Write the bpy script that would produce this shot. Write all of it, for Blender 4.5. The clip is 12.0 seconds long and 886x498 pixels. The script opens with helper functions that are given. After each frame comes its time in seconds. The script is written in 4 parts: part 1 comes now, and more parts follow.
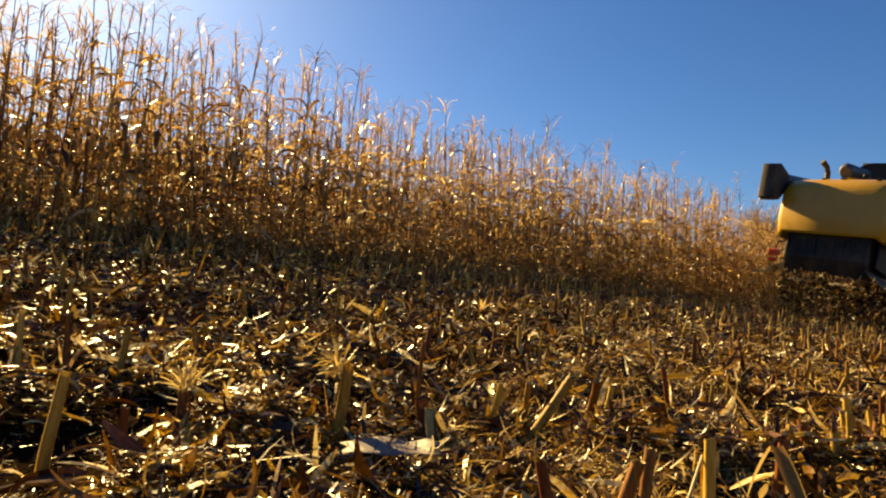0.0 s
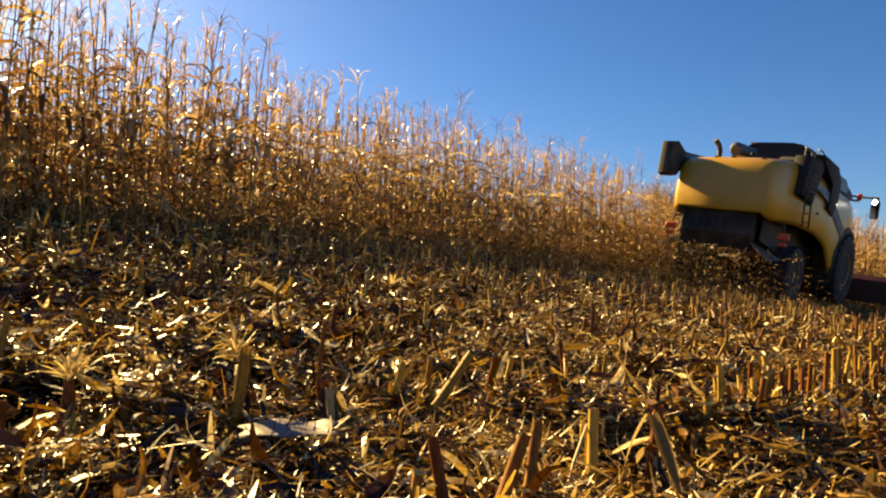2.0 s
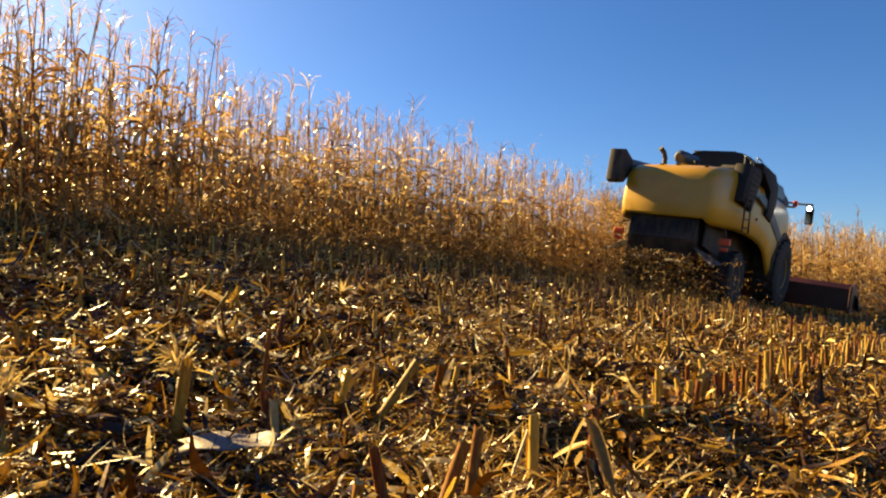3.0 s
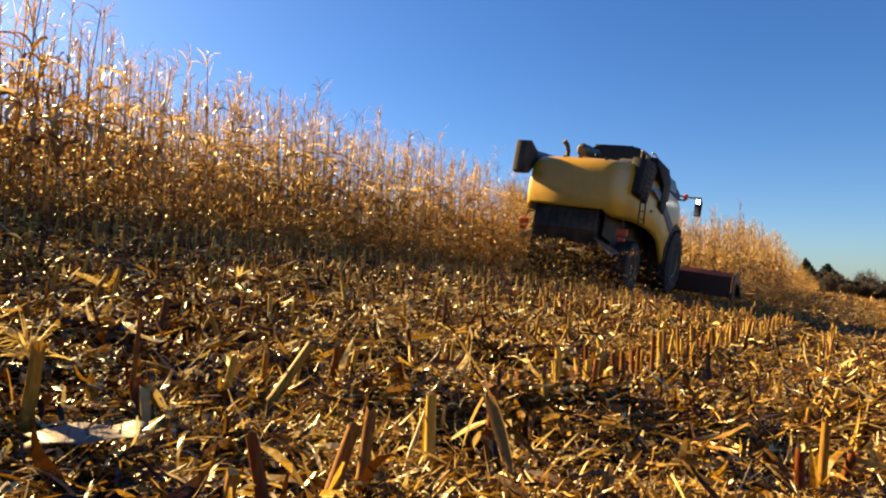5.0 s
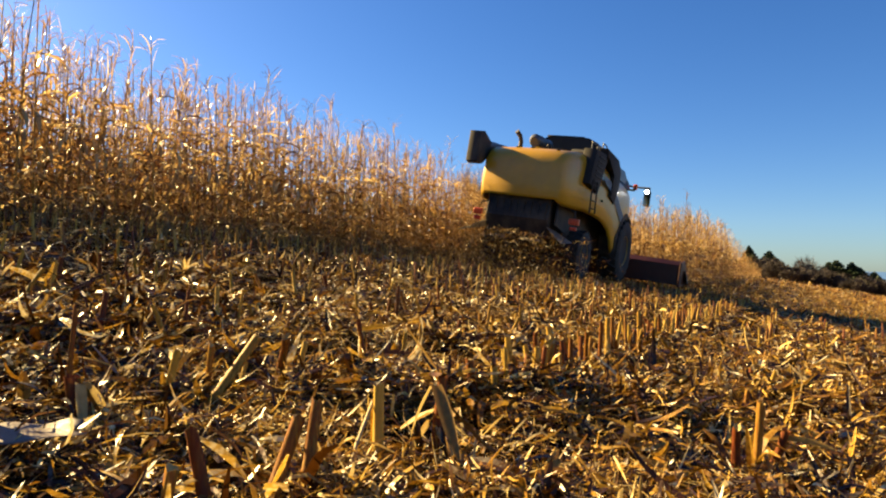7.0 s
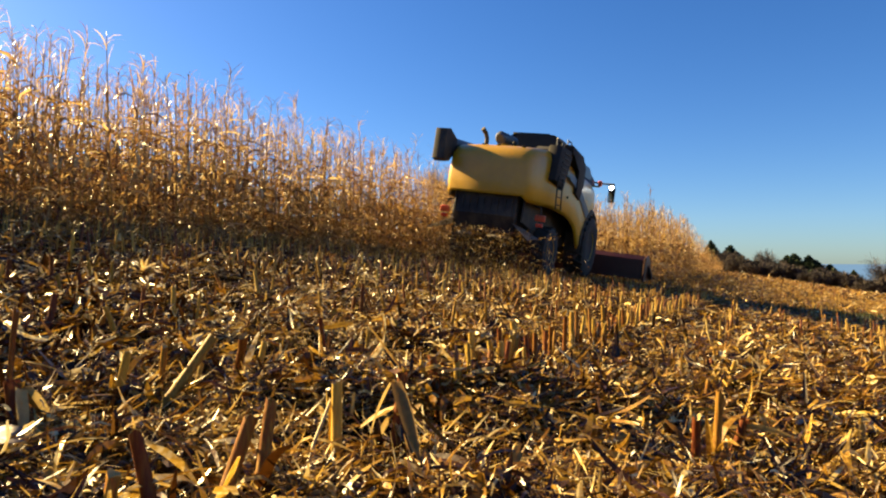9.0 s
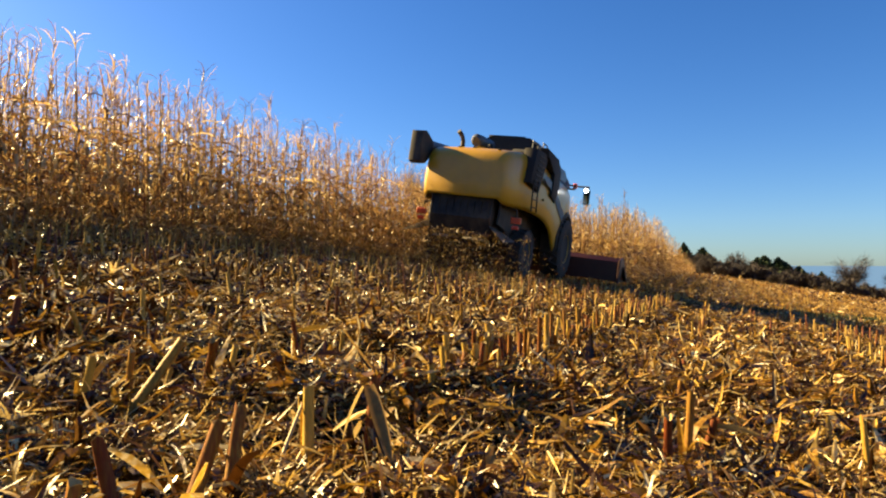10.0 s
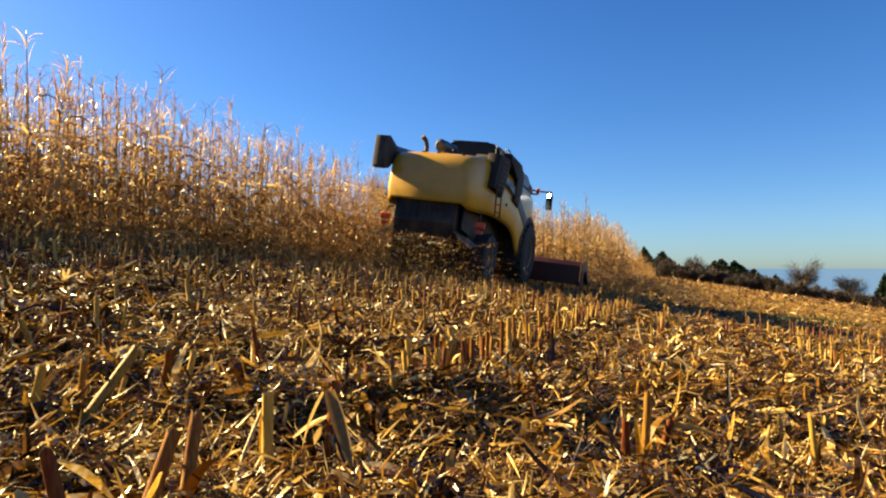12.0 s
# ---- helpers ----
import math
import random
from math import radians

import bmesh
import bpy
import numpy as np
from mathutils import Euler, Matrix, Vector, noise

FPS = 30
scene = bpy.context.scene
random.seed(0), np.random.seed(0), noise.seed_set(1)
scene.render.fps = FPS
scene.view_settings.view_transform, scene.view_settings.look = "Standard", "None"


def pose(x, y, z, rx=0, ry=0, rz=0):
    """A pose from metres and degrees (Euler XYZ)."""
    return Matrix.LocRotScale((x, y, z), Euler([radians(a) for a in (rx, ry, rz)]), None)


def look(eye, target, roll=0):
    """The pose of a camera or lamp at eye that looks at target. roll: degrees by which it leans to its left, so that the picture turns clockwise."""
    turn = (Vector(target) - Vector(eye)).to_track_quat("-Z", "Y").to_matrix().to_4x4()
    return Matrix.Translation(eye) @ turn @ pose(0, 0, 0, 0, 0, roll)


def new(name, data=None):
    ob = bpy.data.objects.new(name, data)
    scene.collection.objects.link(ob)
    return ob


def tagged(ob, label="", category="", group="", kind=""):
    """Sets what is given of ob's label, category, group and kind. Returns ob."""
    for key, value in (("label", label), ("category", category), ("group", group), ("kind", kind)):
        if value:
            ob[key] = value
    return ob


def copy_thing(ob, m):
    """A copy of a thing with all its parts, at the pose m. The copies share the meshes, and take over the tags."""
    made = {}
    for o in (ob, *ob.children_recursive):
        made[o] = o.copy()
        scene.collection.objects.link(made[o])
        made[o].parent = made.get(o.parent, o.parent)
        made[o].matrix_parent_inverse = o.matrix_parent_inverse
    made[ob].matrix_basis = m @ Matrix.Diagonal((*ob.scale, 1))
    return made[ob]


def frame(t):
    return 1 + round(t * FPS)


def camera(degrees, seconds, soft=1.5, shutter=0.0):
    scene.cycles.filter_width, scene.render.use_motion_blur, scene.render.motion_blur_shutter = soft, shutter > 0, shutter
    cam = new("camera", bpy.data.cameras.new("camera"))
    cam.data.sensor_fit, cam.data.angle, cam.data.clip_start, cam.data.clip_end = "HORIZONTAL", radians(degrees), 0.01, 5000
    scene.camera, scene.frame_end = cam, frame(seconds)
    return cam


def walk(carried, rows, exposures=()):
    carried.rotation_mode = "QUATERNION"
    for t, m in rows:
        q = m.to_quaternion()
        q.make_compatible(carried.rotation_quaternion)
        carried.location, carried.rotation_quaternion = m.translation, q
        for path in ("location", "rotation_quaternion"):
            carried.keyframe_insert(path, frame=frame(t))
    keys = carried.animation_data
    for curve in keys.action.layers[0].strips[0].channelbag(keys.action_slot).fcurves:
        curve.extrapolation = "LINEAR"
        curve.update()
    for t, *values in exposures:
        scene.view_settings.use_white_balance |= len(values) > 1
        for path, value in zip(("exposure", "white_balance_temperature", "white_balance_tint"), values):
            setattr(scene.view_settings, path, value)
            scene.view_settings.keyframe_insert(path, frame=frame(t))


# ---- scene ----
cam = camera(69.5, 12.0, soft=2.1)
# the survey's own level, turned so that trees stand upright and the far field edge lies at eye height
LEVEL = pose(0, 0, 0, 2.3, -3.5, 0)
PATH = [
    (0, (0.4, -0.799, 0.543), (-1.161, 0.435, 0.747), -0.9),
    (0.5, (0.412, -0.806, 0.57), (-1.081, 0.515, 0.728), -1.3),
    (1, (0.434, -0.799, 0.568), (-1.014, 0.572, 0.722), -1.4),
    (1.5, (0.443, -0.793, 0.567), (-0.975, 0.611, 0.697), -1.5),
    (2, (0.45, -0.784, 0.567), (-0.94, 0.649, 0.677), -1.6),
    (2.5, (0.467, -0.783, 0.573), (-0.871, 0.699, 0.683), -1.2),
    (3, (0.491, -0.785, 0.58), (-0.792, 0.744, 0.701), -2.0),
    (5, (0.458, -0.684, 0.537), (-0.598, 1.013, 0.618), -2.1),
    (5.5, (0.464, -0.682, 0.536), (-0.577, 1.024, 0.617), -2.9),
    (6, (0.462, -0.677, 0.537), (-0.553, 1.044, 0.621), -2.8),
    (6.5, (0.47, -0.677, 0.535), (-0.504, 1.068, 0.602), -2.8),
    (7, (0.477, -0.671, 0.533), (-0.46, 1.096, 0.579), -2.7),
    (9, (0.488, -0.635, 0.521), (-0.361, 1.176, 0.556), -3.5),
    (9.5, (0.487, -0.623, 0.52), (-0.338, 1.199, 0.553), -3.5),
    (10, (0.493, -0.624, 0.519), (-0.289, 1.217, 0.557), -3.6),
    (10.5, (0.499, -0.62, 0.517), (-0.238, 1.239, 0.551), -4.0),
    (11, (0.505, -0.626, 0.519), (-0.208, 1.243, 0.552), -4.5),
    (11.5, (0.505, -0.62, 0.517), (-0.194, 1.253, 0.556), -4.3),
    (12, (0.506, -0.626, 0.517), (-0.172, 1.255, 0.563), -3.9),
]
walk(cam, [(t, LEVEL @ look(eye, target, roll)) for t, eye, target, roll in PATH],
     exposures=[(0.0, 2.03, 7150.0, 3.0), (0.6, 2.3, 7150.0, 3.0), (1.1, 2.3, 7050.0, 3.5), (1.5, 2.15, 7000.0, 3.5), (2.5, 2.3, 6900.0, 4.0), (5.5, 2.4, 6650.0, 6.0), (9.0, 2.40, 6300.0, 5.0), (12.0, 2.42, 6080.0, 4.0)])


# ---- light ----
SUN_BEARING, SUN_HEIGHT = -88.0, 28.0       # degrees clockwise from +y, degrees above the horizon
world = bpy.data.worlds.new("world")
scene.world = world
world.use_nodes = True
wn = world.node_tree.nodes
sky = wn.new("ShaderNodeTexSky")
sky.sky_type, sky.sun_disc = "NISHITA", False
sky.sun_elevation, sky.sun_rotation = radians(SUN_HEIGHT), radians(SUN_BEARING)
sky.air_density, sky.dust_density, sky.ozone_density = 1.0, 0.7, 1.4
sky.altitude = 300.0
clear = wn.new("ShaderNodeMix")                # a crisp autumn sky, a little deeper in blue
clear.data_type, clear.blend_type = "RGBA", "MULTIPLY"
clear.inputs[0].default_value, clear.inputs[7].default_value = 1.0, (0.72, 0.89, 1.24, 1)
deep = wn.new("ShaderNodeHueSaturation")
deep.inputs["Saturation"].default_value = 1.28
world.node_tree.links.new(sky.outputs[0], deep.inputs["Color"])
world.node_tree.links.new(deep.outputs[0], clear.inputs[6])
world.node_tree.links.new(clear.outputs[2], wn["Background"].inputs[0])
wn["Background"].inputs[1].default_value = 0.0242
sun = new("sun", bpy.data.lights.new("sun", "SUN"))
sun.data.energy, sun.data.angle, sun.data.color = 5.0, radians(0.6), (1.0, 0.69, 0.29)
sb, sh = radians(SUN_BEARING), radians(SUN_HEIGHT)
sun.matrix_world = look((0, 0, 30), (-math.sin(sb) * math.cos(sh), -math.cos(sb) * math.cos(sh), 30 - math.sin(sh)))


# ---- the lie of the land: a hillside that falls to +x ----
def land(x, y):
    x, y = np.asarray(x, float), np.asarray(y, float)
    r = np.hypot(x, y)
    plane = -0.025 - 0.13 * 500.0 * np.tanh(x / 500.0) - 0.02 * np.maximum(0, x - 3.0) * np.exp(-np.maximum(0, x) / 300.0)
    crest = np.maximum(0, r - 105.0)
    return plane - 0.38 * np.exp(-((y - 22.0) / 14.0) ** 2) - 9.0 * (1 - np.exp(-(crest / 70.0) ** 2))


def lump(x, y):
    """Fine unevenness of the soil, a few centimetres."""
    return (0.022 * np.sin(2.1 * x + 0.7 * np.sin(1.3 * y)) * np.sin(1.7 * y + 0.9 * np.sin(1.9 * x))
            + 0.012 * np.sin(7.3 * x + 1.1 * np.sin(4.1 * y)) * np.sin(6.1 * y + 2.0))


rng = np.random.default_rng(7)


# ---- materials ----
def mat_new(name):
    m = bpy.data.materials.new(name)
    m.use_nodes = True
    nt = m.node_tree
    return m, nt, nt.nodes["Principled BSDF"]


def node(nt, kind, **values):
    n = nt.nodes.new(kind)
    for k, v in values.items():
        n.inputs[k].default_value = v
    return n


def ramp(nt, fac, stops):
    r = nt.nodes.new("ShaderNodeValToRGB")
    e = r.color_ramp.elements
    while len(e) < len(stops):
        e.new(0.5)
    for el, (p, c) in zip(e, stops):
        el.position, el.color = p, (*c, 1)
    nt.links.new(fac, r.inputs[0])
    return r.outputs[0]


def plant_material(name, stops, rough=0.45, through_light=0.35, by_island=True, grain=60.0, stretch=1.0, spread=0.5, gloss=0.4):
    """Dry or green leaf matter: colour differs from piece to piece, light shines partly through."""
    m, nt, p = mat_new(name)
    if by_island:
        src = nt.nodes.new("ShaderNodeNewGeometry").outputs["Random Per Island"]
    else:
        src = nt.nodes.new("ShaderNodeObjectInfo").outputs["Random"]
    pos = nt.nodes.new("ShaderNodeNewGeometry").outputs["Position"]
    tx = node(nt, "ShaderNodeTexNoise", Scale=grain, Detail=3.0)
    fibre = nt.nodes.new("ShaderNodeVectorMath")
    fibre.operation = "MULTIPLY"
    fibre.inputs[1].default_value = (1.0, 1.0, stretch)
    nt.links.new(pos, fibre.inputs[0])
    nt.links.new(fibre.outputs[0], tx.inputs["Vector"])
    add = nt.nodes.new("ShaderNodeMath")
    add.operation = "MULTIPLY_ADD"
    add.inputs[1].default_value = spread
    nt.links.new(tx.outputs[0], add.inputs[0])
    sub = nt.nodes.new("ShaderNodeMath")
    sub.operation = "SUBTRACT"
    sub.inputs[1].default_value = spread / 2
    nt.links.new(src, sub.inputs[0])
    nt.links.new(sub.outputs[0], add.inputs[2])
    col = ramp(nt, add.outputs[0], stops)
    nt.links.new(col, p.inputs["Base Color"])
    p.inputs["Roughness"].default_value = rough
    p.inputs["Specular IOR Level"].default_value = gloss
    bump = node(nt, "ShaderNodeBump", Strength=0.25, Distance=0.004)
    nt.links.new(tx.outputs[0], bump.inputs["Height"])
    nt.links.new(bump.outputs[0], p.inputs["Normal"])
    tl = nt.nodes.new("ShaderNodeBsdfTranslucent")
    nt.links.new(col, tl.inputs[0])
    mix = node(nt, "ShaderNodeMixShader", Fac=through_light)
    nt.links.new(p.outputs[0], mix.inputs[1])
    nt.links.new(tl.outputs[0], mix.inputs[2])
    nt.links.new(mix.outputs[0], nt.nodes["Material Output"].inputs[0])
    return m


STRAW = [(0.0, (0.007, 0.0024, 0.0006)), (0.40, (0.038, 0.0135, 0.002)), (0.64, (0.205, 0.098, 0.009)), (0.86, (0.43, 0.265, 0.040)), (1.0, (0.72, 0.60, 0.31))]
DRY_LEAF = [(0.0, (0.075, 0.033, 0.013)), (0.35, (0.215, 0.118, 0.042)), (0.68, (0.40, 0.255, 0.092)), (1.0, (0.58, 0.45, 0.22))]
STEM = [(0.0, (0.11, 0.024, 0.007)), (0.3, (0.18, 0.066, 0.011)), (0.6, (0.29, 0.16, 0.021)), (1.0, (0.42, 0.285, 0.055))]
M_LITTER = plant_material("corn_litter", STRAW, 0.36, 0.22)
M_LEAF = plant_material("dry_corn_leaf", DRY_LEAF, 0.38, 0.48, grain=25.0)
M_STALK = plant_material("dry_corn_stalk", STEM, 0.45, 0.05, grain=60.0, stretch=0.2, spread=0.7)
M_STUB = plant_material("stubble_stem", STEM, 0.55, 0.12, by_island=False, grain=170.0, stretch=0.10, spread=1.0, gloss=0.18)


def plain(name, color, rough=0.5, metal=0.0, vary=0.25, scale=6.0, bump=0.0, coat=0.0, dust=0.0):
    """Paint, rubber or metal with uneven colour, wear and a film of field dust."""
    m, nt, p = mat_new(name)
    pos = nt.nodes.new("ShaderNodeTexCoord").outputs["Object"]
    a = node(nt, "ShaderNodeTexNoise", Scale=scale, Detail=6.0, Roughness=0.65)
    nt.links.new(pos, a.inputs["Vector"])
    lo = tuple(c * (1 - vary) for c in color)
    hi = tuple(min(1, c * (1 + vary * 0.6)) for c in color)
    col = ramp(nt, a.outputs[0], [(0.3, lo), (0.7, hi)])
    if dust:
        b = node(nt, "ShaderNodeTexNoise", Scale=scale * 0.35, Detail=8.0, Roughness=0.7)
        nt.links.new(pos, b.inputs["Vector"])
        f = ramp(nt, b.outputs[0], [(0.42, (0, 0, 0)), (0.75, (dust, dust, dust))])
        mx = nt.nodes.new("ShaderNodeMix")
        mx.data_type = "RGBA"
        nt.links.new(f, mx.inputs[0])
        nt.links.new(col, mx.inputs[6])
        mx.inputs[7].default_value = (0.30, 0.22, 0.13, 1)
        col = mx.outputs[2]
    nt.links.new(col, p.inputs["Base Color"])
    r = nt.nodes.new("ShaderNodeMapRange")
    r.inputs[3].default_value, r.inputs[4].default_value = max(0.05, rough - 0.12), min(1, rough + 0.15)
    nt.links.new(a.outputs[0], r.inputs[0])
    nt.links.new(r.outputs[0], p.inputs["Roughness"])
    p.inputs["Metallic"].default_value = metal
    p.inputs["Coat Weight"].default_value = coat
    if bump:
        bp = node(nt, "ShaderNodeBump", Strength=0.4, Distance=bump)
        nt.links.new(a.outputs[0], bp.inputs["Height"])
        nt.links.new(bp.outputs[0], p.inputs["Normal"])
    return m


def soil_material():
    m, nt, p = mat_new("field_soil")
    pos = nt.nodes.new("ShaderNodeNewGeometry").outputs["Position"]
    big = node(nt, "ShaderNodeTexNoise", Scale=0.25, Detail=4.0)
    mid = node(nt, "ShaderNodeTexNoise", Scale=5.0, Detail=8.0, Roughness=0.7)
    fine = node(nt, "ShaderNodeTexNoise", Scale=70.0, Detail=5.0)
    for n in (big, mid, fine):
        nt.links.new(pos, n.inputs["Vector"])
    s1 = nt.nodes.new("ShaderNodeMath"); s1.operation = "ADD"
    nt.links.new(mid.outputs[0], s1.inputs[0]); nt.links.new(big.outputs[0], s1.inputs[1])
    s2 = nt.nodes.new("ShaderNodeMath"); s2.operation = "MULTIPLY_ADD"; s2.inputs[1].default_value = 0.5
    nt.links.new(s1.outputs[0], s2.inputs[0]); s2.inputs[2].default_value = 0.0
    # near stops set extra dark, so shade between litter pieces is in the colour
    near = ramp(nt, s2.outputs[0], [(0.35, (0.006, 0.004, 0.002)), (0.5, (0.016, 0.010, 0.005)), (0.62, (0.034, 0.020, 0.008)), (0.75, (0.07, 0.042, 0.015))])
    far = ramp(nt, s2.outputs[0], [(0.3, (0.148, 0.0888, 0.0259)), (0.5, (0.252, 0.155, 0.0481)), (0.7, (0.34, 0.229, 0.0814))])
    # dark near tones give way to pale straw cover between 6 and 40 m
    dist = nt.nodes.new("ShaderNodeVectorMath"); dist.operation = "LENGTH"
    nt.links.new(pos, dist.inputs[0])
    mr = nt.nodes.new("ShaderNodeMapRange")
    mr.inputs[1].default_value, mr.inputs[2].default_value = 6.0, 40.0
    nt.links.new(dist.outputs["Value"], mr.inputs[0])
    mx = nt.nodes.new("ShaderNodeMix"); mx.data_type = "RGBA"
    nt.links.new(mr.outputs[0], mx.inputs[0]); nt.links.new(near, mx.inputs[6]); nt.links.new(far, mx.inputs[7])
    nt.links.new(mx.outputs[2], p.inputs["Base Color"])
    p.inputs["Roughness"].default_value = 1.0
    p.inputs["Specular IOR Level"].default_value = 0.0
    bp = node(nt, "ShaderNodeBump", Strength=1.0, Distance=0.03)
    nt.links.new(fine.outputs[0], bp.inputs["Height"])
    nt.links.new(bp.outputs[0], p.inputs["Normal"])
    return m


M_SOIL = soil_material()


# ---- mesh helpers ----
def mesh_of(name, verts, faces, material, smooth=False):
    """A mesh from arrays of places and of equal-sized faces."""
    verts, faces = np.asarray(verts, np.float32), np.asarray(faces, np.int32)
    me = bpy.data.meshes.new(name)
    n, k = faces.shape
    me.vertices.add(len(verts)); me.vertices.foreach_set("co", verts.ravel())
    me.loops.add(n * k); me.loops.foreach_set("vertex_index", faces.ravel())
    me.polygons.add(n)
    me.polygons.foreach_set("loop_start", np.arange(0, n * k, k, dtype=np.int32))
    me.polygons.foreach_set("use_smooth", np.full(n, smooth, dtype=bool))
    me.update(calc_edges=True)
    me.validate()
    me.materials.append(material)
    return me


def part(name, bm, material, parent=None, label="", smooth=None):
    """One bmesh as one mesh object, under a thing or a part."""
    bmesh.ops.recalc_face_normals(bm, faces=bm.faces)
    me = bpy.data.meshes.new(name)
    bm.to_mesh(me); bm.free()
    me.materials.append(material)
    if smooth is not None:
        me.polygons.foreach_set("use_smooth", [True] * len(me.polygons))
        me.set_sharp_from_angle(angle=radians(smooth))
    ob = new(name, me)
    if parent:
        ob.parent = parent
    if label:
        tagged(ob, label)
    return ob


def box(x0, x1, y0, y1, z0, z1, bevel=0.0, seg=2):
    bm = bmesh.new()
    bmesh.ops.create_cube(bm, size=1)
    for v in bm.verts:
        v.co = Vector(((x0 + x1) / 2 + v.co.x * (x1 - x0), (y0 + y1) / 2 + v.co.y * (y1 - y0), (z0 + z1) / 2 + v.co.z * (z1 - z0)))
    if bevel:
        bmesh.ops.bevel(bm, geom=list(bm.edges), offset=bevel, segments=seg, affect="EDGES", profile=0.5)
    return bm


def prism(profile, x0, x1, bevel=0.0, seg=2):
    """A closed (y, z) outline drawn out along x."""
    bm = bmesh.new()
    a = [bm.verts.new((x0, y, z)) for y, z in profile]
    b = [bm.verts.new((x1, y, z)) for y, z in profile]
    fa, fb = bm.faces.new(a), bm.faces.new(list(reversed(b)))
    n = len(a)
    for i in range(n):
        bm.faces.new((a[i], b[i], b[(i + 1) % n], a[(i + 1) % n]))
    if bevel:
        rim = list(set(fa.edges) | set(fb.edges))
        bmesh.ops.bevel(bm, geom=rim, offset=bevel, segments=seg, affect="EDGES", profile=0.5)
    return bm


def rod(points, radius, sides=8, bm=None, radii=None):
    """A tube along a line of places, closed at its ends."""
    bm = bm or bmesh.new()
    pts = [Vector(p) for p in points]
    rings = []
    for i, p in enumerate(pts):
        d = (pts[min(i + 1, len(pts) - 1)] - pts[max(i - 1, 0)]).normalized()
        side = d.cross(Vector((0, 0, 1)) if abs(d.z) < 0.9 else Vector((1, 0, 0))).normalized()
        up = side.cross(d)
        r = radii[i] if radii else radius
        rings.append([bm.verts.new(p + r * (math.cos(2 * math.pi * k / sides) * side + math.sin(2 * math.pi * k / sides) * up)) for k in range(sides)])
    for r0, r1 in zip(rings, rings[1:]):
        for k in range(sides):
            bm.faces.new((r0[k], r0[(k + 1) % sides], r1[(k + 1) % sides], r1[k]))
    bm.faces.new(rings[0]); bm.faces.new(list(reversed(rings[-1])))
    return bm


def lathe_x(profile, cx, cy, cz, sides=32):
    """A (x, radius) outline turned about an axle along x."""
    bm = bmesh.new()
    rings = []
    for x, r in profile:
        rings.append([bm.verts.new((cx + x, cy + r * math.cos(2 * math.pi * k / sides), cz + r * math.sin(2 * math.pi * k / sides))) for k in range(sides)])
    for r0, r1 in zip(rings, rings[1:]):
        for k in range(sides):
            bm.faces.new((r0[k], r0[(k + 1) % sides], r1[(k + 1) % sides], r1[k]))
    bm.faces.new(rings[0]); bm.faces.new(list(reversed(rings[-1])))
    return bm


def strips(px, py, pz, yaw, length, width, lift, curl, twist, seg=3, taper=0.3, fold=0.0):
    """Many narrow curved blades at once. lift: how steeply each rises; curl: how much it bends over; all arrays."""
    n = len(px)
    s = np.linspace(0, 1, seg + 1)[None, :]
    L, lf, cu = length[:, None], lift[:, None], curl[:, None]
    ang = lf + cu * s
    ds = L / seg
    run = np.concatenate([np.zeros((n, 1)), np.cumsum(np.cos(ang[:, :-1]) * ds, 1)], 1)
    rise = np.concatenate([np.zeros((n, 1)), np.cumsum(np.sin(ang[:, :-1]) * ds, 1)], 1)
    cx, cy, cz = px[:, None] + run * np.cos(yaw)[:, None], py[:, None] + run * np.sin(yaw)[:, None], pz[:, None] + rise
    w = width[:, None] / 2 * (1 - (1 - taper) * np.abs(2 * s - 0.7) ** 2 / 1.69)
    tw = twist[:, None] * (0.4 + s)
    sx, sy = -np.sin(yaw)[:, None] * np.cos(tw), np.cos(yaw)[:, None] * np.cos(tw)
    sz = np.sin(tw)
    a = np.stack([cx + w * sx, cy + w * sy, cz + w * sz], -1)
    b = np.stack([cx - w * sx, cy - w * sy, cz - w * sz], -1)
    if fold:                                    # a crease along the midrib
        dx, dy, dz = np.cos(ang) * np.cos(yaw)[:, None], np.cos(ang) * np.sin(yaw)[:, None], np.sin(ang)
        up = np.stack([dy * sz - dz * sy, dz * sx - dx * sz, dx * sy - dy * sx], -1)
        mid = np.stack([cx, cy, cz], -1) - fold * w[..., None] * up
        v = np.stack([a, mid, b], 2).reshape(n, -1, 3)
        base = (np.arange(n) * 3 * (seg + 1))[:, None]
        i = 3 * np.arange(seg)[None, :]
        f = np.concatenate([np.stack([base + i + k, base + i + k + 1, base + i + k + 4, base + i + k + 3], -1).reshape(-1, 4) for k in (0, 1)])
        return v.reshape(-1, 3), f
    v = np.stack([a, b], 2).reshape(n, -1, 3)
    base = (np.arange(n) * 2 * (seg + 1))[:, None]
    i = 2 * np.arange(seg)[None, :]
    f = np.stack([base + i, base + i + 1, base + i + 3, base + i + 2], -1).reshape(-1, 4)
    return v.reshape(-1, 3), f


def joined(chunks):
    vs, fs, at = [], [], 0
    for v, f in chunks:
        vs.append(v); fs.append(f + at); at += len(v)
    return np.concatenate(vs), np.concatenate(fs)


def sweep(x0, x1):
    """A random number between the two."""
    return rng.uniform(x0, x1)


# ---- ground: one sheet, finer near the walk ----
def ground_axis(near0, near1, step, far, grow=1.25):
    a = list(np.arange(near0, near1, step))
    d, p = step, a[-1]
    while p < far:
        d *= grow; p += d; a.append(p)
    d, p = step, a[0]
    while p > -far:
        d *= grow; p -= d; a.insert(0, p)
    return np.array(a)


